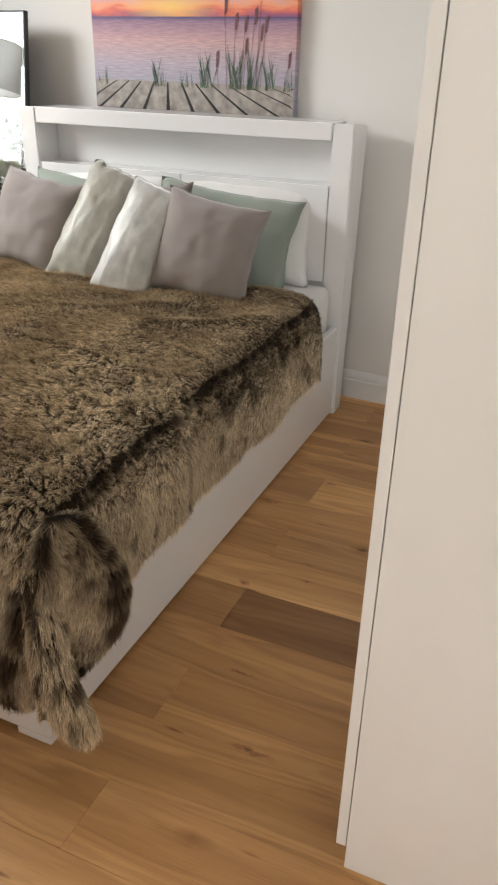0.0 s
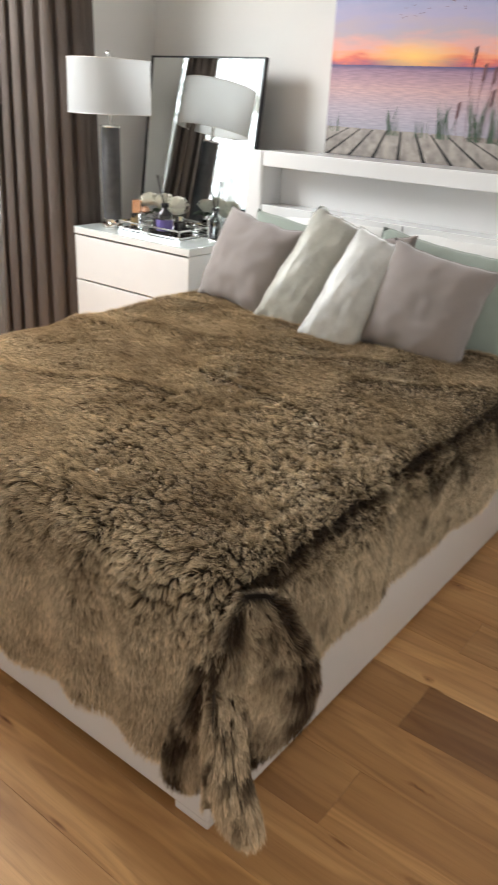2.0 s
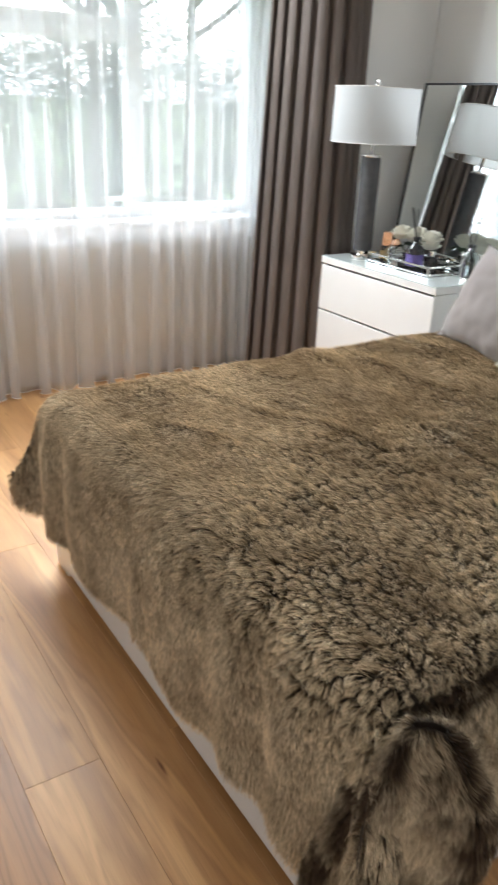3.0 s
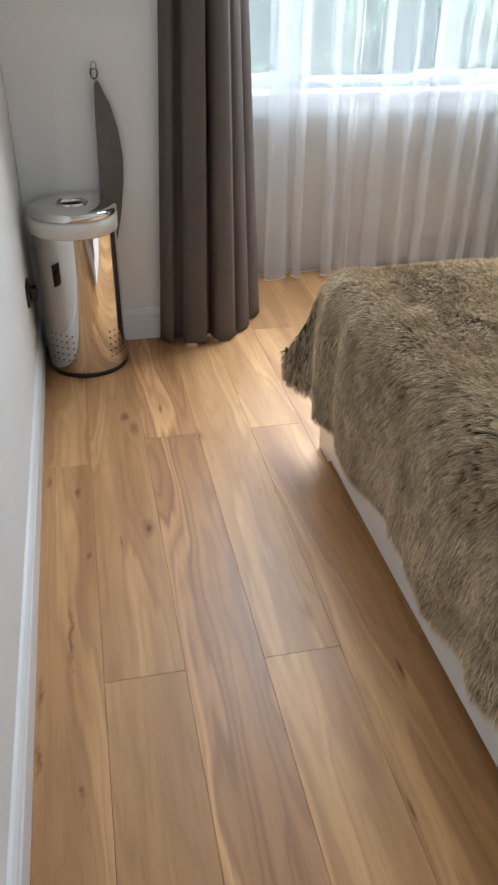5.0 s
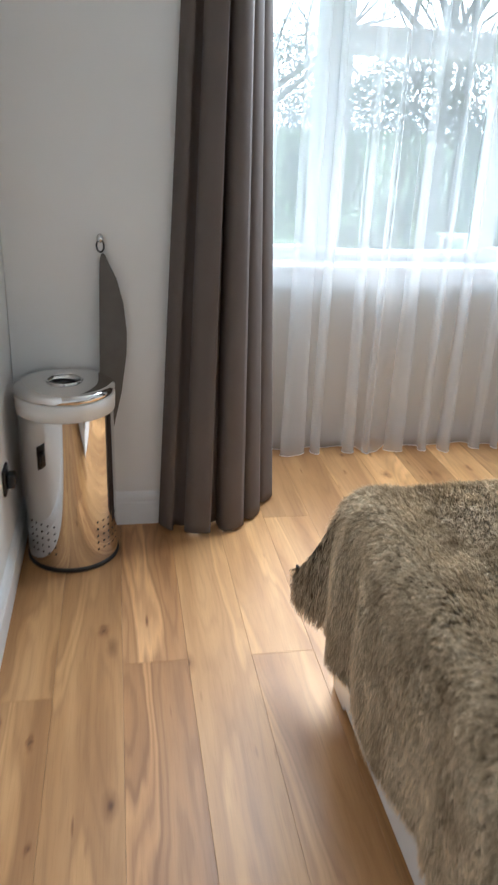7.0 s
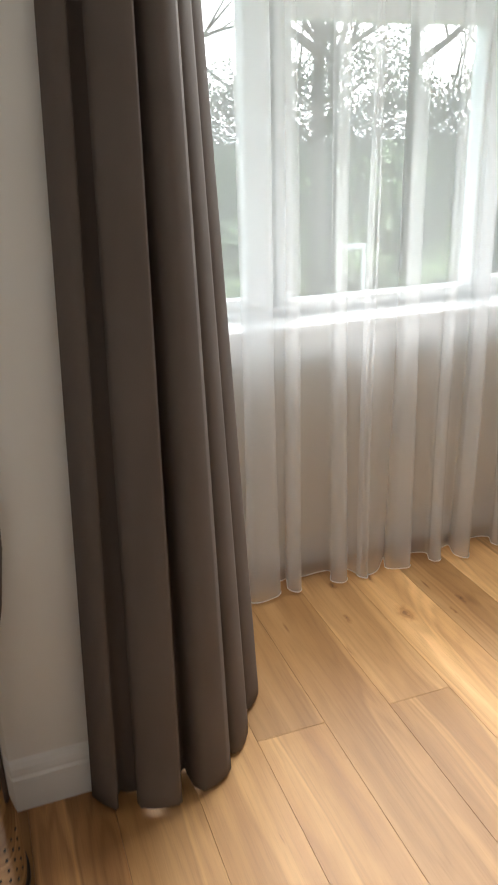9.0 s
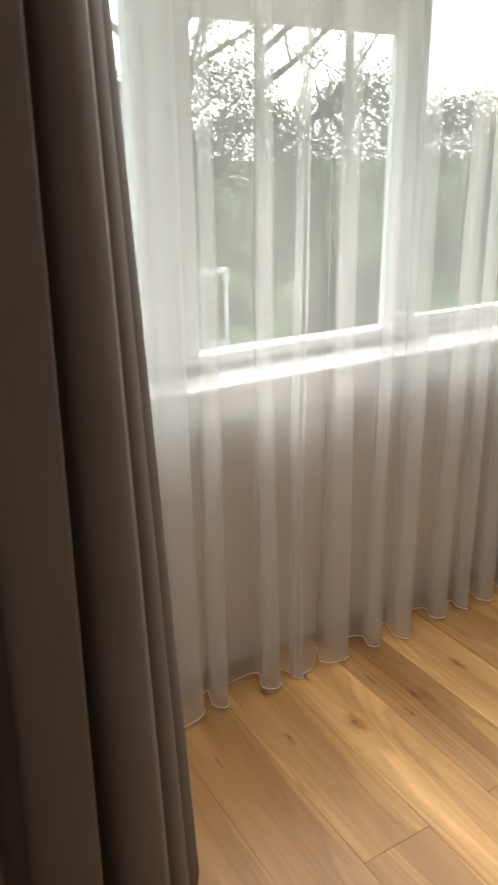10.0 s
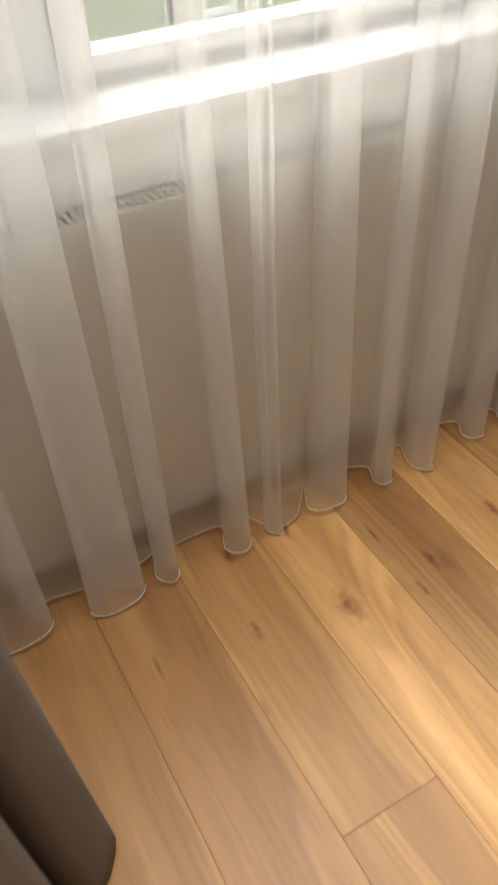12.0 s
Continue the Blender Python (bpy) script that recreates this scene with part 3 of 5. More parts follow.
# ---------------- window ----------------
def build_window():
    w = empty("window_1", (SX - 0.12, 0, 0), label="white upvc window with three lights behind sheer voile", kind="structure")
    def bar(nm, y0, y1, z0, z1, x0=-0.035, x1=0.035, lb=""):
        part(nm, boxm(x0, x1, y0, y1, z0, z1, 0.006), M_UPVC, w, lb)
    bar("window_frame", WS - 0.04, WN + 0.1, WB, WB + 0.06)

    bar("window_frame", WS - 0.04, WN + 0.1, WT - 0.07, WT)
    bar("jamb", WS - 0.04, WS + 0.06, WB + 0.06, WT - 0.07)
    bar("jamb", WN, WN + 0.1, WB + 0.06, WT - 0.07)
    lights = [(WS + 0.06, 1.285, False), (1.375, 2.155, True), (2.205, WN, False)]
    bar("mullion", 1.285, 1.375, WB + 0.06, WT - 0.07)
    bar("mullion", 2.155, 2.205, WB + 0.06, WT - 0.07)
    for y0, y1, sash in lights:
        z0, z1 = WB + 0.06, WT - 0.07
        if sash:
            zt = 1.785
            bar("transom", y0, y1, zt, zt + 0.03)
            for a, b in ((z0 - 0.008, zt), (zt + 0.03, z1)):
                s = 0.055
                part("sash_rail", boxm(-0.015, 0.055, y0 + 0.004, y1 - 0.004, a, a + s * 0.5, 0.006), M_UPVC, w)
                part("sash_rail", boxm(-0.015, 0.055, y0 + 0.004, y1 - 0.004, b - s, b, 0.006), M_UPVC, w)
                part("sash_stile", boxm(-0.015, 0.055, y0 + 0.004, y0 + s, a + s * 0.5, b - s, 0.006), M_UPVC, w)
                part("sash_stile", boxm(-0.015, 0.055, y1 - s, y1 - 0.004, a + s * 0.5, b - s, 0.006), M_UPVC, w)
                g = part("pane", boxm(0.01, 0.016, y0 + s, y1 - s, a + s * 0.5, b - s), M_PANE, w)
                g.visible_shadow = False
            part("window_handle", add_box(boxm(0.055, 0.07, y1 - 0.04, y1 - 0.018, 1.28, 1.36, 0.003), 0.07, 0.082, y1 - 0.038, y1 - 0.02, 1.22, 1.33, 0.004), M_UPVC, w, "white window handle")
        else:
            part("bead", boxm(-0.02, 0.02, y0, y1, z0, z0 + 0.035, 0.004), M_UPVC, w)
            part("bead", boxm(-0.02, 0.02, y0, y1, z1 - 0.03, z1, 0.004), M_UPVC, w)
            g = part("pane", boxm(0.0, 0.006, y0, y1, z0 + 0.035, z1 - 0.03), M_PANE, w)
            g.visible_shadow = False
    part("window_sill", boxm(0.036, 0.205, BS + 0.004, BN - 0.004, WB + 0.002, WB + 0.034, 0.010), M_SKIRT, w, "glossy white window board")
    part("sill_apron", boxm(0.156, 0.198, BS + 0.004, BN - 0.004, 0.7545, WB + 0.001, 0.002), M_SKIRT, w, "white apron under the window board")


build_window()


# ---------------- radiator ----------------
def build_radiator(y0, y1):
    r = empty("radiator", (UX + 0.006, 0, 0), label="long white panel radiator with slotted top grille under the window", category="radiator")
    part("back_panel", boxm(0.0, 0.012, y0, y1, 0.15, 0.74, 0.004), M_RAD, r)
    bm = bmesh.new()
    ys = np.arange(y0, y1 + 0.001, 0.0167)
    z = [0.15, 0.165, 0.71, 0.735, 0.745]
    pts = np.zeros((len(z), len(ys), 3))
    for i, zz in enumerate(z):
        for j, yy in enumerate(ys):
            flat = i in (0, 4)
            pts[i, j] = (0.085 + (0 if flat else 0.006 * (0.5 - 0.5 * math.cos(2 * math.pi * j / 2.0))) - (0.012 if i in (0, 4) else 0), yy, zz)
    front = grid_mesh("front_panel", pts, M_RAD, r, thickness=0.002)
    part("side_cover", boxm(0.004, 0.092, y0 - 0.004, y0, 0.15, 0.752, 0.001), M_RAD, r)
    part("side_cover", boxm(0.004, 0.092, y1, y1 + 0.004, 0.15, 0.752, 0.001), M_RAD, r)
    bm = bmesh.new()
    add_box(bm, 0.004, 0.010, y0, y1, 0.746, 0.754)
    add_box(bm, 0.084, 0.092, y0, y1, 0.738, 0.754)
    k = y0 + 0.006
    while k < y1:
        add_box(bm, 0.010, 0.084, k, k + 0.0052, 0.748, 0.754)
        k += 0.0125
    part("top_grille", bm, M_RAD, r, "slotted white grille")
    for yy in (y0 + 0.12, y1 - 0.12):
        part("bracket", boxm(-0.006, 0.0, yy, yy + 0.03, 0.2, 0.68), M_RAD, r)
    part("pipe", add_tube(bmesh.new(), [(0.045, y1 + 0.03, 0.0), (0.045, y1 + 0.03, 0.19), (0.045, y1, 0.19)], 0.008), M_STEELB, r)


build_radiator(0.86, 2.66)


# ---------------- curtains ----------------
# fronts of the folds along the window: from, to, how far forward, how deep the valley after it
VOILE_FOLDS = [
    (0.70, 0.79, 1.0, 0.9), (0.84, 0.90, 0.8, 1.0), (0.955, 1.075, 0.85, 0.95), (1.145, 1.262, 1.0, 0.85), (1.292, 1.340, 0.9, 1.0),
    (1.446, 1.505, 1.0, 0.9), (1.548, 1.590, 0.85, 0.30), (1.655, 1.752, 0.95, 1.0), (1.828, 1.868, 1.0, 0.75), (1.930, 1.990, 1.0, 1.0),
    (2.095, 2.150, 0.9, 0.9), (2.215, 2.245, 0.8, 0.8), (2.300, 2.372, 0.9, 1.0), (2.415, 2.470, 0.9, 0.8), (2.525, 2.560, 0.8, 0.7),
    (2.600, 2.665, 0.95, 0.9), (2.690, 2.725, 0.9, 0.8), (2.750, 2.805, 1.0, 0.8), (2.830, 2.862, 0.9, 0.9), (2.885, 2.93, 0.9, 0.5)]


def pleat_path(folds, x_back, x_front, tuck, seed):
    """Plan line of a pleated cloth: each fold has a broad front whose sides tuck back behind it."""
    rnd = random.Random(seed)
    pts = []
    for k, (a, b, fwd, deep) in enumerate(folds):
        w = b - a
        xf = x_back + (x_front - x_back) * fwd
        xb = x_front + (x_back - x_front) * deep
        t = tuck * w * (0.75 + 0.5 * rnd.random())
        lean = rnd.uniform(-0.006, 0.010)
        pts += [(xb + 0.004, a + 0.8 * t), ((xf + xb) / 2, a + 0.25 * t), (xf - 0.026, a), (xf - 0.007 + lean * 0.3, a + 0.18 * w),
                (xf + lean, a + 0.55 * w), (xf - 0.008 - lean * 0.4, a + 0.85 * w), (xf - 0.028, b), ((xf + xb) / 2, b - 0.5 * t), (xb + 0.006, b - t)]
        nxt = folds[k + 1][0] if k + 1 < len(folds) else b + 0.02
        pts.append((xb, (b + nxt) / 2))
    # smooth line through them
    p = np.array([pts[0]] + pts + [pts[-1]])
    out = []
    for i in range(1, len(p) - 2):
        for u in np.linspace(0, 1, 5, endpoint=False):
            out.append(0.5 * (2 * p[i] + (p[i + 1] - p[i - 1]) * u + (2 * p[i - 1] - 5 * p[i] + 4 * p[i + 1] - p[i + 2]) * u * u + (3 * p[i] - p[i - 1] - 3 * p[i + 1] + p[i + 2]) * u ** 3))
    out.append(p[-2])
    return np.array(out)


def build_sheer():
    s = empty("sheer_curtain", (0, 0, 0), label="floor-length white sheer voile curtain in soft pleats before the window", category="sheer curtain")
    lo = pleat_path(VOILE_FOLDS, -4.112, -4.012, 0.42, 8)
    rnd = random.Random(21)
    drawn = []
    for a, b, f, d in VOILE_FOLDS:
        m, h = (a + b) / 2 + rnd.uniform(-0.012, 0.012), (b - a) / 2 * rnd.uniform(0.5, 0.8)
        drawn.append((m - h, m + h, f, d))
    hi = pleat_path(drawn, -4.095, -4.035, 0.40, 8)
    zs = [0.012, 0.03, 0.065, 0.2, 0.45, 0.75, 1.1, 1.5, 1.9, 2.2, 2.42]
    P = np.zeros((len(zs), len(lo), 3))
    for i, z in enumerate(zs):
        u = (z / 2.42) ** 0.8
        xy = lo * (1 - u) + hi * u
        sway = 0.006 * np.sin(lo[:, 1] * 23 + z * 2.1) * min(1.0, z)
        P[i, :, 0], P[i, :, 1], P[i, :, 2] = xy[:, 0] + 0.5 * sway, xy[:, 1] + sway, z
    P[0, :, 2] += 0.005 * np.sin(lo[:, 1] * 31)
    grid_mesh("voile", P, M_SHEER, s)
    hem = [(float(p[0]), float(p[1]), float(p[2]) + 0.001) for p in P[0]]
    part("hem_cord", add_tube(bmesh.new(), hem, 0.0019, 5), M_HEM, s, "white weighted hem", smooth=True)
    part("curtain_track", boxm(-4.10, -4.02, 0.68, 2.96, 2.425, 2.452, 0.004), M_UPVC, s, "white ceiling track")


build_sheer()


def drape(name, path_lo, path_hi, folds, depth, label, seed, start=0.0, ztop=2.44):
    """Heavy curtain whose foot and head follow two plan lines; folds stand across the line."""
    rnd = random.Random(seed)
    c = empty(name, (0, 0, 0), label=label, category="curtain")
    n = folds * 14
    ph = np.cumsum([0.55 + 0.9 * rnd.random() for _ in range(folds)])
    ph = np.r_[0, ph] / ph[-1]
    def line(path, u):
        path = np.array(path, float)
        seg = np.r_[0, np.cumsum(np.hypot(*np.diff(path, axis=0).T))]
        s = u * seg[-1]
        return np.stack([np.interp(s, seg, path[:, 0]), np.interp(s, seg, path[:, 1])], -1)
    us = np.linspace(0, 1, n + 1)
    phase = np.interp(us, ph, np.arange(folds + 1))
    amps = [0.7 + 0.6 * rnd.random() for _ in range(folds + 1)]
    amp = np.interp(phase, np.arange(folds + 1), amps)
    zs = [0.012, 0.05, 0.2, 0.5, 0.9, 1.3, 1.7, 2.1, ztop]
    P = np.zeros((len(zs), n + 1, 3))
    for i, z in enumerate(zs):
        v = z / ztop
        q = line(path_lo, us) * (1 - v) + line(path_hi, us) * v
        t = np.gradient(q, axis=0)
        t /= np.linalg.norm(t, axis=1)[:, None]
        nr = np.stack([t[:, 1], -t[:, 0]], -1)
        d = depth * amp * (1 - 0.35 * v)
        w = np.cos(2 * math.pi * (phase + start))
        w = np.sign(w) * np.abs(w) ** 0.7
        sh = 0.3 * depth * np.sin(4 * math.pi * (phase + start) + 0.7) * (1 - 0.3 * v)
        q = q + nr * (d * w * 0.5)[:, None] + t * sh[:, None]
        P[i, :, :2] = q
        P[i, :, 2] = z + (0.004 * np.sin(phase * 5) if i == 0 else 0)
    grid_mesh("cloth", P, M_CURT, c, thickness=0.004)
    return c


drape("curtain", [(-3.44, 0.555), (-3.37, 0.62), (-3.36, 0.76), (-3.44, 0.88), (-3.68, 1.0)], [(-3.46, 0.665), (-3.42, 0.73), (-3.43, 0.79), (-3.54, 0.85), (-3.64, 0.885)], 5, 0.095,
      "heavy taupe grey floor-length curtain in deep folds beside the bin", 3, 0.5)
drape("curtain", [(-3.76, 2.56), (-3.60, 2.63), (-3.48, 2.71), (-3.43, 2.80), (-3.44, 2.965)], [(-3.74, 2.63), (-3.62, 2.67), (-3.5, 2.72), (-3.43, 2.81), (-3.435, 2.94)], 8, 0.06,
      "heavy taupe grey floor-length curtain gathered behind the chest of drawers", 5)


# ---------------- bed ----------------
BX0, BX1, BY0, BY1 = -2.46, -0.90, 0.975, 3.04
HB = 3.0


def build_bed():
    b = empty("king_size_bed", ((BX0 + BX1) / 2, 2.0, 0), label="white gloss king-size bed frame with shelf headboard on oak floor", category="bed")
    ox, oy = (BX0 + BX1) / 2, 2.0
    def bx(nm, x0, x1, y0, y1, z0, z1, bv=0.006, lb=""):
        return part(nm, boxm(x0 - ox, x1 - ox, y0 - oy, y1 - oy, z0, z1, bv, 3), M_LAC, b, lb)
    bx("side_rail", BX1 - 0.03, BX1, BY0 + 0.031, BY1, 0.012, 0.41)
    bx("side_rail", BX0, BX0 + 0.03, BY0 + 0.031, BY1, 0.012, 0.41)
    bm = bmesh.new()
    add_box(bm, BX0 - ox, BX1 - ox, BY0 - oy, BY0 + 0.03 - oy, 0.022, 0.41, 0.010, 4)
    part("footboard", bm, M_LAC, b, smooth=False)
    bx("corner_leg", BX1 - 0.10, BX1 - 0.002, BY0 + 0.002, BY0 + 0.034, 0.0, 0.03, 0.006)
    bx("corner_leg", BX0 + 0.002, BX0 + 0.10, BY0 + 0.002, BY0 + 0.034, 0.0, 0.03, 0.006)
    bx("slat_base", BX0 + 0.032, BX1 - 0.032, BY0 + 0.034, BY1 - 0.01, 0.28, 0.30, 0.002)
    # headboard posts lean back
    for x0, x1 in ((BX1 - 0.075, BX1 + 0.014), (BX0 - 0.014, BX0 + 0.075)):
        bm = bmesh.new()
        prof = [(3.035, 0.0), (3.125, 0.0), (3.145, 0.40), (3.175, 0.80), (3.20, 1.21), (3.02, 1.222), (3.03, 0.62), (3.035, 0.3)]
        a = [bm.verts.new((x0 - ox, y - oy, z)) for y, z in prof]
        c = [bm.verts.new((x1 - ox, y - oy, z)) for y, z in prof]
        bm.faces.new(a)
        bm.faces.new(c[::-1])
        for k in range(len(prof)):
            bm.faces.new((a[k], a[(k + 1) % len(prof)], c[(k + 1) % len(prof)], c[k]))
        bmesh.ops.bevel(bm, geom=bm.edges[:], offset=0.006, segments=2, affect="EDGES")
        part("headboard_post", bm, M_LAC, b)
    hx0, hx1 = BX0 + 0.077, BX1 - 0.077
    bx("top_rail", hx0, hx1, 3.022, 3.20, 1.155, 1.222)
    bx("back_panel", hx0, hx1, 3.172, 3.186, 0.95, 1.153, 0.002)
    bx("shelf_board", hx0, hx1, 3.05, 3.170, 0.962, 0.984, 0.003)
    xm = -1.65
    bx("front_panel", hx0 + 0.002, xm - 0.002, 3.028, 3.048, 0.60, 0.988, 0.003)
    bx("front_panel", xm + 0.002, hx1 - 0.003, 3.028, 3.048, 0.60, 0.988, 0.003)
    bx("lower_panel", hx0, hx1, 3.055, 3.075, 0.05, 0.598, 0.002)


build_bed()


def rounded_slab(name, x0, x1, y0, y1, z0, z1, rad, material, label, category, nseg=4, amp=0.0):
    bm = bmesh.new()
    add_box(bm, x0, x1, y0, y1, z0, z1)
    bmesh.ops.bevel(bm, geom=bm.edges[:], offset=rad, segments=nseg, affect="EDGES", profile=0.5)
    return part(name, bm, material, label=label, smooth=True, category=category)


rounded_slab("mattress", BX0 + 0.035, BX1 - 0.035, BY0 + 0.06, 3.02, 0.302, 0.592, 0.035, M_SHEET, "thick mattress in a white fitted cotton sheet", "mattress")


def throw_surface():
    """Height field of the throw over the mattress, hanging over foot and both sides. Rows run from head to foot."""
    hw = (BX1 - BX0) / 2
    cx = (BX0 + BX1) / 2
    y_head = 2.70
    side, foot = 0.285, 0.385
    R = 0.07
    top = 0.618
    wx, wy = hw + 0.012, BY0 - 0.012
    us = np.linspace(-(hw + side + 0.0), hw + side, 150)
    vs = np.linspace(0, (y_head - BY0) + foot, 170)
    P = np.zeros((len(vs), len(us), 3))
    G = np.zeros((len(vs), len(us)))
    def bend(s, edge):
        """arc length past the middle -> (outward, drop)."""
        s0 = edge - R
        if s <= s0:
            return s, 0.0
        a = min((s - s0) / R, math.pi / 2)
        o, d = s0 + R * math.sin(a), R * (1 - math.cos(a))
        extra = (s - s0) - R * math.pi / 2
        if extra > 0:
            d += extra
        return o, d
    for i, v in enumerate(vs):
        for j, u in enumerate(us):
            su = 1 if u > 0 else -1
            # hem that wanders
            o, dx = bend(abs(u), wx)
            q, dy = bend(v, y_head - wy)
            x = cx + su * o
            y = y_head - q
            both = min(dx, dy)
            z = top - max(dx, dy) - 0.12 * both
            if dx > R and dy > R * 0.5:     # the corner sticks out as a soft cone
                k = min(1.0, both / 0.2)
                if su > 0:
                    x += 0.04 * k
                    y -= 0.045 * k
                else:
                    c = (both / side) ** 1.7
                    x -= 0.10 * c
                    y -= 0.05 * c
                    z += 0.03 * c
            P[i, j] = (x, y, z)
            G[i, j] = max(dx, dy)
    for i in range(len(vs)):
        for j in range(len(us)):
            x, y, z = P[i, j]
            hang = min(1.0, G[i, j] / 0.15)
            n1 = noise.noise(Vector((x * 1.7, y * 1.7, 3.0)))
            n2 = noise.noise(Vector((x * 5.0, y * 5.0, 7.0 + z * 5)))
            ridge = 1 - abs(2 * noise.noise(Vector((x * 1.6 + y, y * 3.4 - x, 11.0))))
            P[i, j, 2] += (1 - hang) * (0.011 * ridge ** 3 + 0.016 * n1 + 0.013 * n2 + 0.022 * math.exp(-((x - cx) / 0.6) ** 2))
            f = noise.noise(Vector((x * 6.0, y * 6.0, 1.0)))
            dist = 0.030 * hang * f
            if abs(us[j]) > wx - R:
                P[i, j, 0] += (1 if us[j] > 0 else -1) * (max(0.0, dist + 0.014 * hang))
            if vs[i] > (y_head - wy) - R:
                fold = 0.016 * math.sin(x * 19 + 2.5 * math.sin(x * 5.3) + z * 3) + 0.020 * math.exp(-((x + 1.72 - 0.12 * (z - 0.3)) / 0.035) ** 2)
                P[i, j, 1] -= max(0.0, 0.6 * dist + hang * (0.020 + fold))
            P[i, j, 2] = max(P[i, j, 2], 0.07)
    hot = np.zeros(P.shape[:2], bool)
    for i, v in enumerate(vs):
        for j, u in enumerate(us):
            hot[i, j] = v > (y_head - BY0) - 0.16 and abs(u) > hw - 0.12
    for _ in range(14):
        Q = P.copy()
        Q[1:-1, 1:-1] = (P[:-2, 1:-1] + P[2:, 1:-1] + P[1:-1, :-2] + P[1:-1, 2:]) / 4
        P = np.where(hot[..., None], Q, P)
    return P, us, vs


def cell_noise(p, s, seed):
    q = np.floor(p * s).astype(np.int64)
    h = (q[:, 0] * 73856093) ^ (q[:, 1] * 19349663) ^ (q[:, 2] * 83492791) ^ (seed * 2654435)
    h = (h * 2654435761) & 0xFFFFFFFF
    return h / 4294967296.0




NEIGHBOURS = [(a, b, c) for a in (-1, 0, 1) for b in (-1, 0, 1) for c in (-1, 0, 1)]


def smooth_noise(p, s, seed):
    q = p * s
    f0 = np.floor(q)
    fr = q - f0
    fr = fr * fr * (3 - 2 * fr)
    out = np.zeros(len(p))
    for dx in (0, 1):
        for dy in (0, 1):
            for dz in (0, 1):
                wgt = (fr[:, 0] if dx else 1 - fr[:, 0]) * (fr[:, 1] if dy else 1 - fr[:, 1]) * (fr[:, 2] if dz else 1 - fr[:, 2])
                out += wgt * cell_noise(f0 + np.array([dx, dy, dz]) + 0.5, 1.0, seed)
    return out * 2 - 1


def grow_hair(name, P, parent, count, darkness_of, seed, up):
    """Hair blades of five corners each over a grid surface; rows of P run along the lay of the hair."""
    du = np.gradient(P, axis=1)
    dv = np.gradient(P, axis=0)
    nr = np.cross(dv, du)
    nr /= np.linalg.norm(nr, axis=2)[..., None] + 1e-9
    nr *= up
    area = np.linalg.norm(np.cross(du, dv), axis=2)
    rng = np.random.default_rng(seed)
    w = area.ravel().copy()
    y = P[..., 1].ravel()
    w *= np.interp(y, [0.8, 1.2, 2.2, 3.0], [1.5, 1.4, 0.8, 0.6])
    w *= np.where(P[..., 0].ravel() < BX0 + 0.02, 0.35, 1.0)
    pick = rng.choice(len(w), count, p=w / w.sum())
    ii, jj = np.unravel_index(pick, area.shape)
    a, b = rng.random(count), rng.random(count)
    ii2, jj2 = np.minimum(ii + 1, P.shape[0] - 1), np.minimum(jj + 1, P.shape[1] - 1)
    root = (P[ii, jj] * ((1 - a) * (1 - b))[:, None] + P[ii2, jj] * (a * (1 - b))[:, None] + P[ii, jj2] * ((1 - a) * b)[:, None] + P[ii2, jj2] * (a * b)[:, None])
    n = nr[ii, jj]
    tv = dv[ii, jj] / (np.linalg.norm(dv[ii, jj], axis=1)[:, None] + 1e-9)
    tu = du[ii, jj] / (np.linalg.norm(du[ii, jj], axis=1)[:, None] + 1e-9)
    s1, s2 = smooth_noise(root, 5.0, 1), smooth_noise(root, 5.0, 2)
    c1, c2 = smooth_noise(root, 42.0, 3), smooth_noise(root, 42.0, 4)
    L1 = smooth_noise(root, 9.0, 6)
    hang = np.clip((0.55 - root[:, 2]) / 0.12, 0, 1)
    corner = np.exp(-(((root[:, 0] + 1.15) / 0.62) ** 2 + ((root[:, 1] - 1.35) / 0.55) ** 2))
    curly = (1 - hang) * np.clip(0.10 + 0.95 * corner + 0.45 * smooth_noise(root, 3.0, 9), 0.03, 1.0)
    length = 0.022 + 0.006 * L1 + 0.008 * rng.random(count)
    length *= 1 + 0.35 * hang
    lean_v = 0.8 + 0.5 * s1 + 0.9 * c1 * curly
    lean_u = 0.8 * s2 * (1 - 0.6 * hang) + 0.9 * c2 * curly
    d1 = n + tv * (0.55 * lean_v)[:, None] + tu * (0.55 * lean_u)[:, None]
    d1 += rng.normal(0, 0.12, d1.shape)
    d1 /= np.linalg.norm(d1, axis=1)[:, None]
    d2 = n * 0.30 + tv * (0.9 * lean_v)[:, None] + tu * (0.9 * lean_u)[:, None]
    d2[:, 2] -= 1.0 * hang
    d2 += rng.normal(0, 0.2, d2.shape)
    d2 /= np.linalg.norm(d2, axis=1)[:, None]
    width = 0.0008 + 0.0006 * rng.random(count)
    # locks: neighbouring hairs close up towards a shared point
    cells = np.array([30.0, 52.0, 46.0])
    fc = np.floor(root * cells)
    lock = root.copy()
    best = np.full(count, 9.0)
    for off in NEIGHBOURS:
        c = fc + np.array(off)
        jit = np.stack([cell_noise(c + 0.5, 1.0, 20 + k) for k in range(3)], -1)
        cand = (c + jit) / cells
        dist = (((cand - root) * cells) ** 2).sum(1)
        near = dist < best
        best[near] = dist[near]
        lock[near] = cand[near]
    pull = (lock - root) * np.array([0.6, 1.0, 1.0]) * (0.13 + 0.42 * curly)[:, None]
    pull -= n * (pull * n).sum(1)[:, None] * 0.7
    sd = np.cross(d1, rng.normal(0, 1, d1.shape))
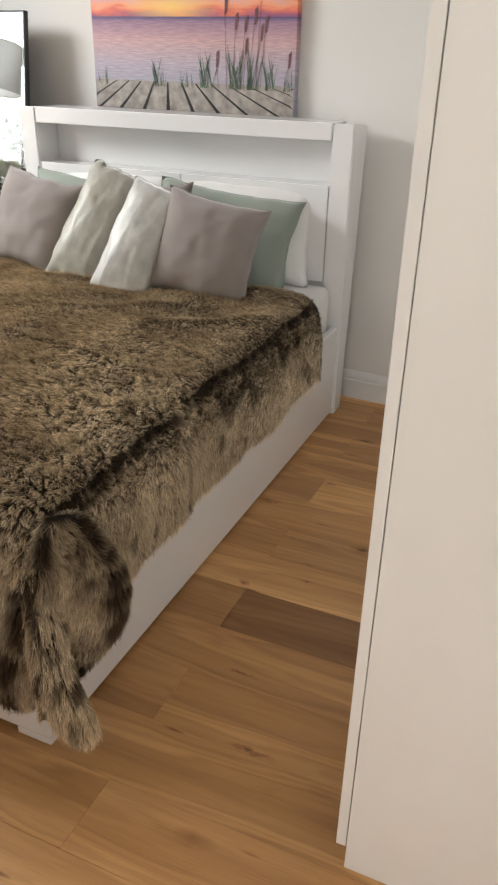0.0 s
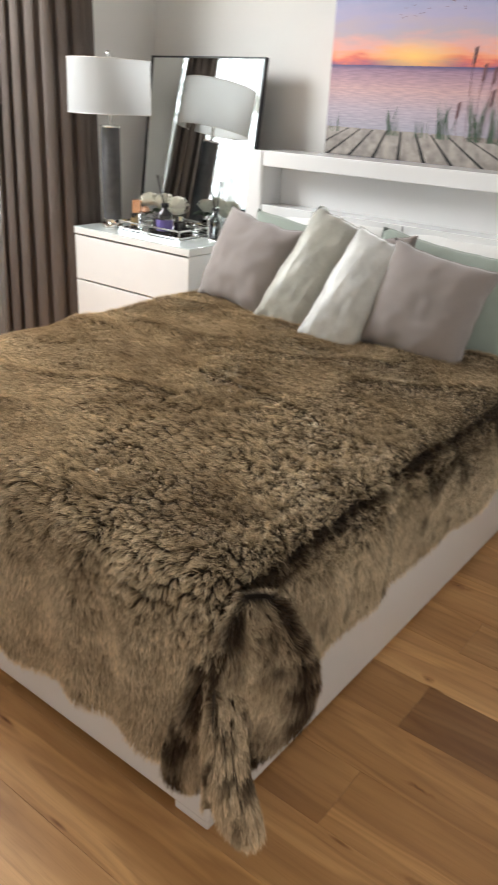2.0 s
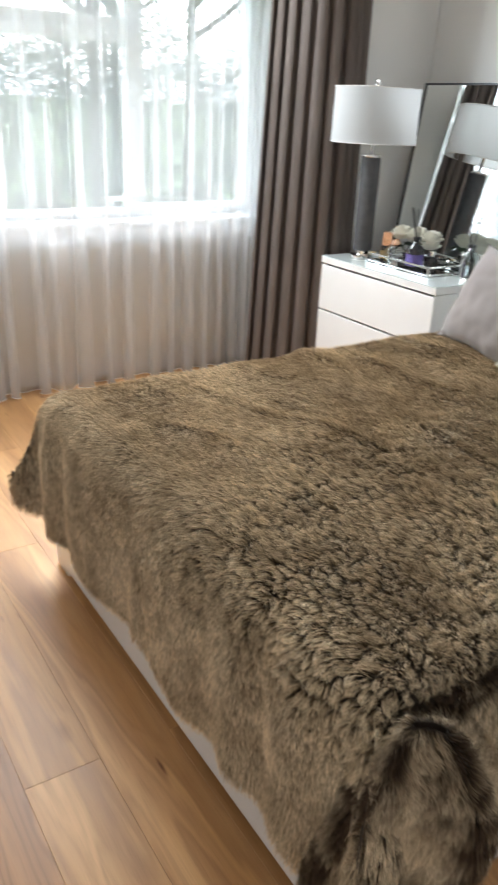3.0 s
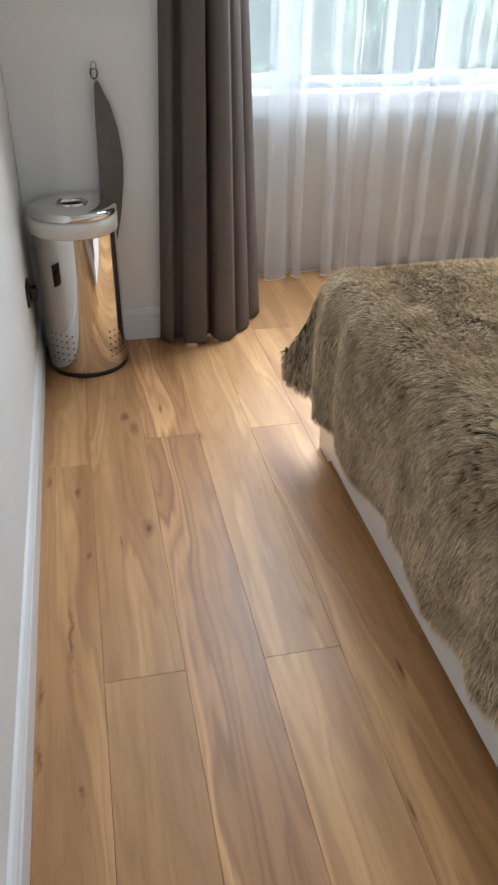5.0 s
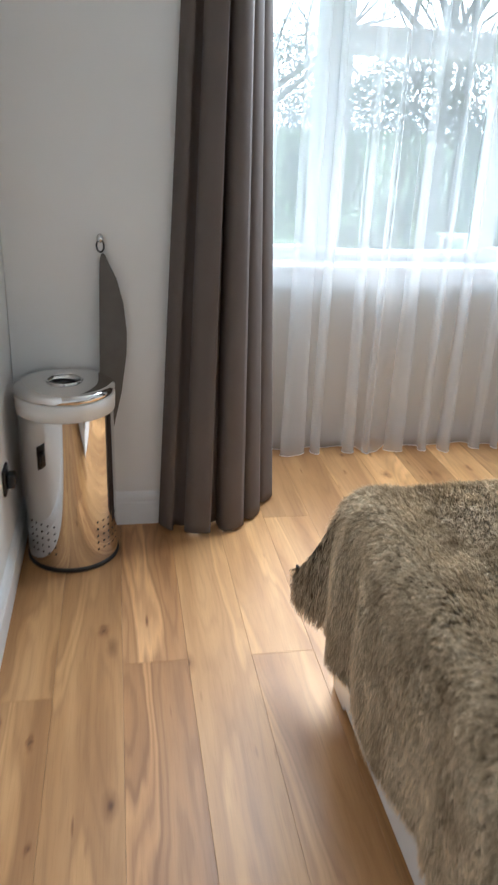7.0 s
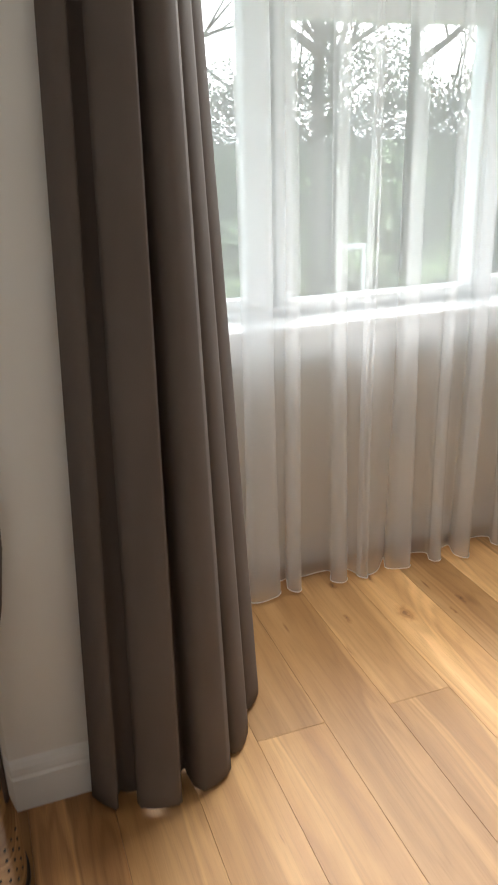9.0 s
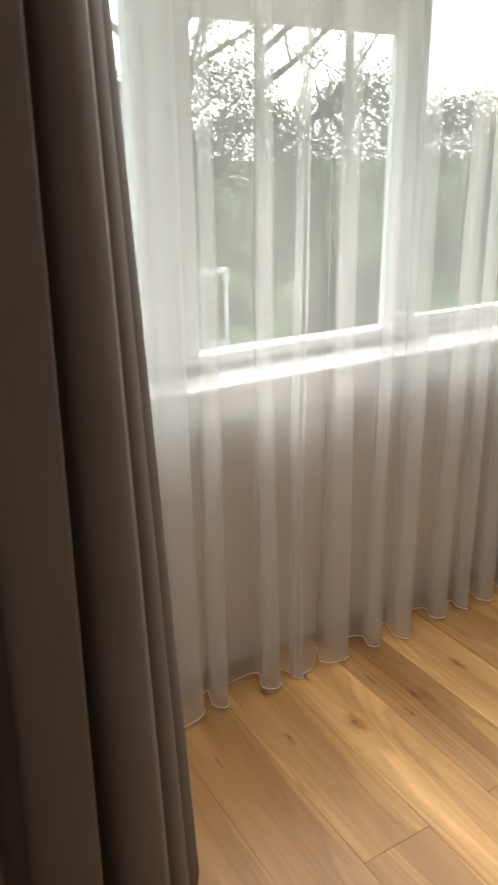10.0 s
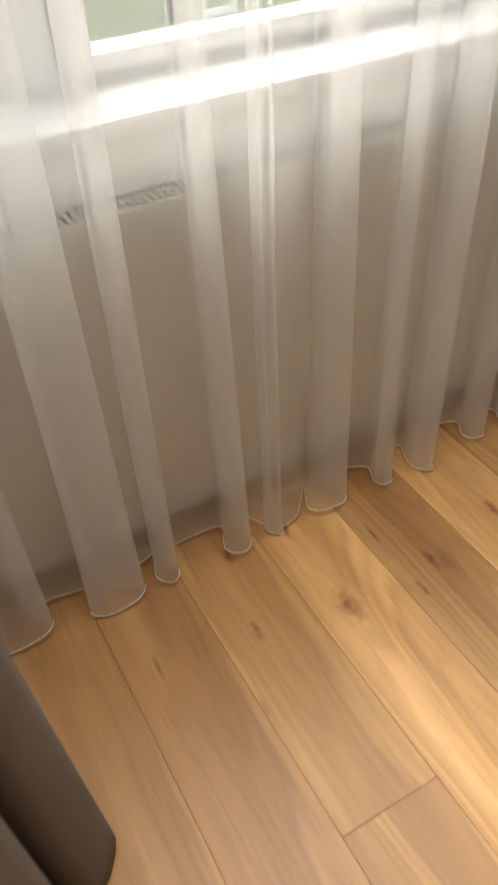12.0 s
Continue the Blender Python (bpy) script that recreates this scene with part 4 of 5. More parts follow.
    sd /= np.linalg.norm(sd, axis=1)[:, None] + 1e-9
    sd *= width[:, None]
    mid = root + d1 * (length * 0.55)[:, None]
    mid = mid + pull * 0.4
    tip = mid + d2 * (length * 0.6)[:, None] + pull * 0.8
    V = np.empty((count, 5, 3))
    V[:, 0], V[:, 1] = root - sd, root + sd
    V[:, 2], V[:, 3] = mid + sd * 0.8, mid - sd * 0.8
    V[:, 4] = tip
    me = bpy.data.meshes.new("pile")
    me.vertices.add(count * 5)
    me.vertices.foreach_set("co", V.astype(np.float32).ravel())
    base = (np.arange(count) * 5)[:, None]
    loops = np.concatenate([base + [0, 1, 2, 3], base + [3, 2, 4]], 1).ravel()
    me.loops.add(len(loops))
    me.loops.foreach_set("vertex_index", loops.astype(np.int32))
    starts = (np.arange(count)[:, None] * 7 + [0, 4]).ravel()
    me.polygons.add(count * 2)
    me.polygons.foreach_set("loop_start", starts.astype(np.int32))
    me.polygons.foreach_set("loop_total", np.tile([4, 3], count).astype(np.int32))
    me.update(calc_edges=True)
    uv = me.uv_layers.new(name="UVMap")
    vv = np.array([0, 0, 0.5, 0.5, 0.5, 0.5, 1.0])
    darkness = np.clip(darkness_of(root, jj) * (0.95 + 0.5 * c1), 0, 1)
    uvs = np.stack([np.repeat(darkness, 7), np.tile(vv, count)], -1)
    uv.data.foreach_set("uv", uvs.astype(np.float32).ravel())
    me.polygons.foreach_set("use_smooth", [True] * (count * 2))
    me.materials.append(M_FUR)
    ob = new(name, me)
    ob.parent = parent
    return tagged(ob, kind="stuff", label="tangled brown and tan fur pile")


def build_throw():
    P, us, vs = throw_surface()
    th = empty("fur_throw", (0, 0, 0), label="long-haired brown faux fur throw spread over the white bed", category="throw blanket")
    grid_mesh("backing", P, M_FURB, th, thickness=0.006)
    def crease_shade_and_flecks(root, jj):
        # crease shade is painted into the hair colour along the bed edge
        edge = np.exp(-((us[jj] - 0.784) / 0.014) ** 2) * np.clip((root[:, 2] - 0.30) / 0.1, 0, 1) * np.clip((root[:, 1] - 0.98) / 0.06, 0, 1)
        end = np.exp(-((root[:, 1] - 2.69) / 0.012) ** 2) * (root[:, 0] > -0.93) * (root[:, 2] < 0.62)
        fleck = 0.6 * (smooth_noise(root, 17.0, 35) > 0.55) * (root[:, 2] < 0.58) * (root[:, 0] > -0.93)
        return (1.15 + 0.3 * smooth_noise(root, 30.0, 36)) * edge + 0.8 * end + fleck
    test = np.cross(np.gradient(P, axis=0)[20, 75], np.gradient(P, axis=1)[20, 75])
    grow_hair("pile", P, th, 430000, crease_shade_and_flecks, 11, 1.0 if test[2] > 0 else -1.0)
    # the folded corner stands out as a flat pouch; shade is painted on its rims and inside
    rims = [(0.640, -0.835, -0.800), (0.590, -0.848, -0.772), (0.540, -0.862, -0.754), (0.490, -0.876, -0.742), (0.440, -0.892, -0.740),
            (0.390, -0.904, -0.745), (0.340, -0.915, -0.758), (0.290, -0.922, -0.790), (0.245, -0.924, -0.828), (0.215, -0.915, -0.865), (0.205, -0.900, -0.890)]
    rows = []
    for z, xl, xr in rims:
        xm, a = (xl + xr) / 2, (xr - xl) / math.sqrt(2)
        b = 0.034 * min(1.0, a / 0.08)
        ring = []
        for t in np.linspace(0, 2 * math.pi, 41):
            front = 0.10 + 1.15 * math.cos(t) ** 2 if math.sin(t) > 0 else 1.0
            al, ou = a * math.cos(t), b * math.sin(t) * front
            ring.append((xm + (al + ou) * 0.7071 - 0.008, xm + 1.81 + (al - ou) * 0.7071 + 0.008, z))
        rows.append(ring)
    T = np.array(rows)
    grid_mesh("pouch_backing", T, M_FURB, th)
    q = np.cross(np.gradient(T, axis=0)[5, 10], np.gradient(T, axis=1)[5, 10])
    ts = np.linspace(0, 2 * math.pi, 41)
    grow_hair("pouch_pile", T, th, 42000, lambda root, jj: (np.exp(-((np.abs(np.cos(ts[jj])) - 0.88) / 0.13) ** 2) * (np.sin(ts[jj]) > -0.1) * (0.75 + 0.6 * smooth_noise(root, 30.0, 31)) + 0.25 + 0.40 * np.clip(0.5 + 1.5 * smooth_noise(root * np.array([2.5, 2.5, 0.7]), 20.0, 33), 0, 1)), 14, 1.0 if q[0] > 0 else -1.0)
    # a tapering corner tail hangs to the floor
    line = [(-0.895, 1.000, 0.52, 0.010), (-0.862, 0.958, 0.44, 0.024), (-0.838, 0.930, 0.36, 0.030), (-0.812, 0.922, 0.275, 0.031), (-0.786, 0.926, 0.20, 0.028), (-0.772, 0.932, 0.16, 0.020), (-0.768, 0.934, 0.145, 0.007)]
    rows = []
    for x, y, z, rad in line:
        rows.append([(x + rad * math.cos(t), y + rad * 0.7 * math.sin(t), z) for t in np.linspace(0, 2 * math.pi, 17)])
    T = np.array(rows)
    grid_mesh("tail_backing", T, M_FURB, th)
    q = np.cross(np.gradient(T, axis=0)[3, 0], np.gradient(T, axis=1)[3, 0])
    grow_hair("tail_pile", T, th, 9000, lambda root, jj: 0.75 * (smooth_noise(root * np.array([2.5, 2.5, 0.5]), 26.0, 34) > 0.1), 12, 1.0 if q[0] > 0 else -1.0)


build_throw()


def pillow(name, w, h, d, material, loc, rot, label, category, puff=0.75, wrinkle=0.009, seed=0, pinch=0.10):
    """w wide, h high, d thick, standing in its local x-z plane, base at the origin."""
    n, m = 28, 28
    bm = bmesh.new()
    front, back = {}, {}
    def outline(u, v):
        k = 0.010 * noise.noise(Vector((u * 3 + seed * 5, v * 3, 2.0)))
        return (w / 2 * u * (1 - pinch * (1 - v * v) * abs(u) ** 4) + k, h / 2 * v * (1 - pinch * (1 - u * u) * abs(v) ** 4) + h / 2 + k - (0.018 * abs(u) ** 3 if v > 0.9 else 0) * 0)
    for i in range(n + 1):
        for j in range(m + 1):
            u, v = 2 * i / n - 1, 2 * j / m - 1
            pin = 1 - 0.07 * (1 - abs(u)) * 0 - 0.0
            X, Z = outline(u, v)
            t = max(0.0, (1 - abs(u) ** 2.6) * (1 - abs(v) ** 2.6)) ** (puff * 0.72)
            wr = wrinkle * (noise.noise(Vector((u * 2.2 + seed, v * 2.2, seed * 1.3))) + 0.5 * noise.noise(Vector((u * 6 + seed, v * 5, 4.0))))
            y = d / 2 * t + wr * t
            front[i, j] = bm.verts.new((X, -y, Z))
            edgev = i in (0, n) or j in (0, m)
            back[i, j] = front[i, j] if edgev else bm.verts.new((X, y * 0.9, Z))
    for i in range(n):
        for j in range(m):
            bm.faces.new((front[i, j], front[i + 1, j], front[i + 1, j + 1], front[i, j + 1]))
            q = (back[i, j], back[i, j + 1], back[i + 1, j + 1], back[i + 1, j])
            if len(set(q)) == 4:
                try:
                    bm.faces.new(q)
                except ValueError:
                    pass
    e = new(name)
    e.matrix_basis = pose(*loc, *rot)
    tagged(e, label=label, category=category)
    part("cover", bm, material, e, smooth=True)
    ring = [(-1 + k / 8, -1) for k in range(16)] + [(1, -1 + k / 8) for k in range(16)] + [(1 - k / 8, 1) for k in range(16)] + [(-1, 1 - k / 8) for k in range(17)]
    pts = [(outline(p, q)[0], 0, outline(p, q)[1]) for p, q in ring]
    part("seam", add_tube(bmesh.new(), pts, 0.0022, 5), material, e, smooth=True)
    return e


ZT = 0.635
pillow("bed_pillow", 0.64, 0.42, 0.17, M_SHEET, (-1.335, 2.93, 0.585), (-20, 0, 2), "white cotton bed pillow leaning on the headboard", "pillow", seed=1)
pillow("bed_pillow", 0.64, 0.42, 0.17, M_SHEET, (-2.02, 2.93, 0.585), (-20, 0, -3), "white cotton bed pillow leaning on the headboard", "pillow", seed=2)
pillow("bed_pillow", 0.64, 0.40, 0.15, M_SAGE, (-1.385, 2.79, 0.59), (-22, 5, 3), "sage green bed pillow behind the cushions", "pillow", seed=3)
pillow("bed_pillow", 0.64, 0.40, 0.15, M_SAGE, (-2.06, 2.79, 0.59), (-22, 3, -4), "sage green bed pillow behind the cushions", "pillow", seed=4)
pillow("cushion", 0.40, 0.38, 0.19, M_MAUVE, (-1.62, 2.67, ZT - 0.02), (-20, -6, 8), "mauve grey square cushion half hidden behind the others", "cushion", seed=5)
pillow("cushion", 0.40, 0.39, 0.19, M_MAUVE, (-1.315, 2.50, ZT - 0.02), (-20, 10, 8), "mauve grey square cushion with a plain seam", "cushion", seed=6)
pillow("cushion", 0.42, 0.40, 0.19, M_MAUVE, (-2.18, 2.58, ZT - 0.02), (-22, 8, -4), "mauve grey square cushion with a plain seam", "cushion", seed=7)
pillow("cushion", 0.24, 0.50, 0.16, M_VELVET, (-1.88, 2.50, ZT - 0.03), (-28, 19, 6), "narrow champagne velvet cushion leaning sideways", "cushion", seed=8, pinch=0.02, wrinkle=0.006)
pillow("cushion", 0.22, 0.46, 0.16, M_VELVETS, (-1.605, 2.40, ZT - 0.03), (-26, 19, 10), "narrow silver crushed velvet cushion leaning sideways", "cushion", seed=9, pinch=0.02, wrinkle=0.006)


# ---------------- chest of drawers ----------------
DX0, DX1, DY0, DY1, DZ = -3.37, -2.57, 2.75, 3.23, 0.78


def build_chest():
    c = empty("chest_of_drawers", ((DX0 + DX1) / 2, DY0, 0), label="white three-drawer chest with glass top beside the bed", category="chest of drawers")
    w = (DX1 - DX0) / 2
    dp = DY1 - DY0
    part("side_panel", boxm(-w, -w + 0.018, 0.0, dp, 0, DZ - 0.032, 0.002), M_LACM, c)
    part("side_panel", boxm(w - 0.018, w, 0.0, dp, 0, DZ - 0.032, 0.002), M_LACM, c)
    part("top_board", boxm(-w - 0.002, w + 0.002, -0.012, dp, DZ - 0.030, DZ, 0.003), M_LACM, c)
    part("back_panel", boxm(-w + 0.019, w - 0.019, dp - 0.01, dp - 0.004, 0.02, DZ - 0.033), M_LACM, c)
    part("plinth", boxm(-w + 0.019, w - 0.019, 0.02, 0.04, 0, 0.05), M_LACM, c)
    h = (DZ - 0.032 - 0.05) / 3
    for k in range(3):
        z0 = 0.05 + k * h
        d = part("drawer", boxm(-w + 0.020, w - 0.020, 0.008, dp - 0.02, z0 + 0.01, z0 + h - 0.02), M_LACM, c)
        part("drawer_front", boxm(-w + 0.001, w - 0.001, -0.010, 0.007, z0 + 0.002, z0 + h - 0.007, 0.002), M_LACM, d, "white drawer front with a finger gap above")


build_chest()
part("glass_top", boxm(DX0 - 0.002, DX1 + 0.002, DY0 - 0.012, DY1, DZ + 0.0005, DZ + 0.0055, 0.0015), M_GLTOP, label="clear glass protector sheet lying on the chest", category="glass top")
GT = DZ + 0.006


# ---------------- lamp ----------------
def build_lamp(x, y):
    l = empty("table_lamp", (x, y, GT), label="tall table lamp with charcoal column and wide white drum shade", category="table lamp")
    part("base", lathe([(0.052, 0), (0.055, 0.003), (0.055, 0.022), (0.050, 0.026), (0.038, 0.03), (0.038, 0.045)], 32), M_CHROME, l, "chrome base plate", smooth=False)
    part("column", lathe([(0.044, 0.046), (0.046, 0.05), (0.047, 0.27), (0.046, 0.475), (0.043, 0.48)], 32), M_LEATHER, l, "charcoal leather-look column", smooth=True)
    part("collar", lathe([(0.047, 0.481), (0.048, 0.485), (0.047, 0.491), (0.02, 0.495)], 32), M_CHROME, l, "chrome collar", smooth=False)
    part("stem", lathe([(0.008, 0.49), (0.008, 0.782)], 12), M_CHROME, l, smooth=True)
    bm = bmesh.new()
    add_lathe(bm, [(0.200, 0.545), (0.197, 0.782)], 64, cap=False)
    s = part("shade", bm, M_SHADE, l, "white linen drum shade", smooth=True)
    for z, r in ((0.545, 0.200), (0.782, 0.197)):
        bm = bmesh.new()
        add_tube(bm, [(r * math.cos(a * math.pi / 24), r * math.sin(a * math.pi / 24), z) for a in range(49)], 0.0025, 6)
        part("rim", bm, M_SHADE_IN, s)
    bm = bmesh.new()
    for a in (0, 2.09, 4.19):
        add_tube(bm, [(0, 0, 0.775), (0.196 * math.cos(a), 0.196 * math.sin(a), 0.779)], 0.002, 6)
    part("spider", bm, M_CHROME, s)
    part("finial", lathe([(0.004, 0.783), (0.006, 0.79), (0.012, 0.797), (0.014, 0.805), (0.010, 0.816), (0.003, 0.82)], 20), M_CHROME, l, "chrome ball finial", smooth=True)


build_lamp(-3.215, 2.865)


# ---------------- leaning mirror ----------------
def build_mirror():
    m = new("leaning_mirror")
    m.matrix_basis = pose(-2.93, 3.14, GT, -6.5, 0, -5.0)
    tagged(m, label="large thin-framed black mirror leaning on the chest", category="mirror")
    w, h, f = 0.40, 0.825, 0.008
    part("glass", boxm(-w + f, w - f, -0.002, 0.0, f, h - f), M_MIRROR, m, "silvered mirror glass")
    part("backing", boxm(-w + 0.002, w - 0.002, 0.0005, 0.014, 0.002, h - 0.002), M_BLACK, m)
    for x0, x1, z0, z1 in ((-w, -w + f, 0, h), (w - f, w, 0, h), (-w + f, w - f, 0, f), (-w + f, w - f, h - f, h)):
        part("frame_bar", boxm(x0, x1, -0.008, 0.018, z0, z1, 0.001), M_BLACK, m, "thin black frame bar")


build_mirror()


# ---------------- tray and bottles ----------------
def build_tray(x, y, w, d, rz, label):
    t = empty("mirror_tray", (x, y, GT), rz, label=label, category="tray")
    part("tray_base", boxm(-w / 2, w / 2, -d / 2, d / 2, 0.0, 0.008, 0.001), M_MIRROR, t, "mirrored tray floor")
    for z in (0.016, 0.050):
        bm = bmesh.new()
        add_box(bm, -w / 2, w / 2, -d / 2, -d / 2 + 0.006, z - 0.004, z + 0.004, 0.001)
        add_box(bm, -w / 2, w / 2, d / 2 - 0.006, d / 2, z - 0.004, z + 0.004, 0.001)
        add_box(bm, -w / 2, -w / 2 + 0.006, -d / 2 + 0.006, d / 2 - 0.006, z - 0.004, z + 0.004, 0.001)
        add_box(bm, w / 2 - 0.006, w / 2, -d / 2 + 0.006, d / 2 - 0.006, z - 0.004, z + 0.004, 0.001)
        part("rail", bm, M_CHROME, t, "polished silver rail")
    for px in (-w / 2 + 0.004, 0, w / 2 - 0.004):
        for py in (-d / 2 + 0.003, d / 2 - 0.003):
            part("post", boxm(px - 0.004, px + 0.004, py - 0.003, py + 0.003, 0.008, 0.054, 0.001), M_CHROME, t)
    return t


TX, TY = -2.93, 2.93
build_tray(TX + 0.015, TY + 0.01, 0.42, 0.24, 0, "rectangular silver mirrored vanity tray full of perfume bottles")
TZ = GT + 0.0085


def bottle(name, x, y, prof, body_mat, cap_prof, cap_mat, label, z=TZ, label_mat=None, lz=(0.02, 0.05), square=False):
    b = empty(name, (x, y, z), label=label, category="bottle")
    b.matrix_basis = pose(x, y, z) @ Matrix.Diagonal((1.25, 1.25, 1.25, 1))
    n = 4 if square else 24
    body = part("body", lathe(prof, n), body_mat, b, smooth=not square)
    part("cap", lathe(cap_prof, n if square else 20), cap_mat, b, smooth=False)
    if label_mat:
        r = prof[2][0] * (0.74 if square else 1.01)
        part("label", lathe([(prof[2][0] + 0.0006, lz[0]), (prof[2][0] + 0.0006, lz[1])], n, cap=False), label_mat, b)
    return b


bottle("perfume_bottle", TX - 0.13, TY - 0.045, [(0.03, 0), (0.032, 0.004), (0.032, 0.06), (0.028, 0.066)], M_BLKGL, [(0.024, 0.067), (0.024, 0.115), (0.022, 0.118)], M_GOLD, "black square perfume bottle with a rose gold cap", label_mat=M_LABEL, square=True)
bottle("perfume_bottle", TX - 0.055, TY - 0.055, [(0.012, 0), (0.034, 0.010), (0.044, 0.035), (0.040, 0.06), (0.02, 0.075)], M_GLASS, [(0.016, 0.076), (0.018, 0.082), (0.014, 0.095), (0.004, 0.1)], M_GOLD, "round blush glass perfume bottle")
bottle("perfume_bottle", TX + 0.02, TY - 0.06, [(0.026, 0), (0.028, 0.004), (0.028, 0.035), (0.024, 0.04)], M_BLKGL, [(0.012, 0.041), (0.012, 0.06)], M_BLACK, "small black perfume bottle")
bottle("perfume_bottle", TX + 0.10, TY + 0.03, [(0.024, 0), (0.025, 0.004), (0.025, 0.045), (0.022, 0.05)], M_BLKGL, [(0.012, 0.051), (0.012, 0.07)], M_CHROME, "small dark glass perfume bottle")


def diffuser(x, y, z, body_mat, label, lab=None, seed=1):
    d = bottle("reed_diffuser", x, y, [(0.030, 0), (0.032, 0.004), (0.032, 0.075), (0.027, 0.088), (0.012, 0.098), (0.012, 0.11)], body_mat, [(0.014, 0.111), (0.014, 0.122)], M_BLACK, label, z=z, label_mat=lab, lz=(0.02, 0.062))
    rnd = random.Random(seed)
    for k in range(5):
        a = rnd.random() * 6.28
        t = 0.018 + 0.02 * rnd.random()
        part("reed", add_tube(bmesh.new(), [(-0.3 * t * math.cos(a), -0.3 * t * math.sin(a), 0.06), (t * math.cos(a), t * math.sin(a), 0.225)], 0.0016, 5), M_REED, d, "dark reed stick")


diffuser(TX + 0.07, TY - 0.05, TZ, M_BLKGL, "dark glass reed diffuser with a violet label on the tray", M_PURPLE, 2)
diffuser(TX + 0.27, TY + 0.10, GT, M_GLASS, "clear glass reed diffuser standing by the mirror", None, 5)


def build_roses(x, y, z):
    f = empty("rose_arrangement", (x, y, z), label="bunch of ivory artificial roses in a low dark pot", category="flowers")
    part("pot", lathe([(0.035, 0), (0.045, 0.01), (0.05, 0.06), (0.046, 0.062)], 24), M_BLKGL, f, smooth=True)
    rnd = random.Random(3)
    for k in range(11):
        a, r = rnd.random() * 6.28, 0.085 * math.sqrt(rnd.random())
        cx, cy, cz = 1.6 * r * math.cos(a), 0.7 * r * math.sin(a), 0.105 + 0.05 * rnd.random()
        bm = bmesh.new()
        for ring, (rr, hh, cnt) in enumerate([(0.010, 0.058, 3), (0.020, 0.056, 4), (0.031, 0.050, 5), (0.040, 0.040, 6), (0.047, 0.024, 7)]):
            for p in range(cnt):
                th = 2 * math.pi * p / cnt + ring * 0.7
                pts = []
                for iu in range(4):
                    for iv in range(4):
                        u, v = iu / 3 - 0.5, iv / 3
                        ang = th + u * 1.35
                        rad = rr * (0.45 + 0.75 * math.sin(1.45 * v)) * (1 + 0.10 * v * v) * 0.88
                        pts.append(bm.verts.new((cx + rad * math.cos(ang), cy + rad * math.sin(ang), cz - 0.025 + hh * v - 0.010 * abs(u) * v + 0.003 * rnd.random())))
                for iu in range(3):
                    for iv in range(3):
                        bm.faces.new((pts[iu * 4 + iv], pts[(iu + 1) * 4 + iv], pts[(iu + 1) * 4 + iv + 1], pts[iu * 4 + iv + 1]))
        part("rose", bm, M_PETAL, f, "ivory rose", smooth=True)
    for k in range(10):
        a = rnd.random() * 6.28
        r0, r1 = 0.04, 0.10 + 0.02 * rnd.random()
        bm = bmesh.new()
        side = Vector((-math.sin(a), math.cos(a), 0)) * 0.016
        p0, p1, p2 = Vector((r0 * math.cos(a), r0 * math.sin(a), 0.075)), Vector(((r0 + r1) / 2 * math.cos(a), (r0 + r1) / 2 * math.sin(a), 0.098)), Vector((r1 * math.cos(a), r1 * math.sin(a), 0.07))
        v = [bm.verts.new(q) for q in (p0, p1 - side, p1 + Vector((0, 0, 0.004)), p1 + side, p2)]
        bm.faces.new((v[0], v[1], v[2]))
        bm.faces.new((v[0], v[2], v[3]))
        bm.faces.new((v[1], v[4], v[2]))
        bm.faces.new((v[2], v[4], v[3]))
        part("leaf", bm, M_LEAF, f, "dark green leaf", smooth=True)


build_roses(TX - 0.03, TY + 0.045, TZ)


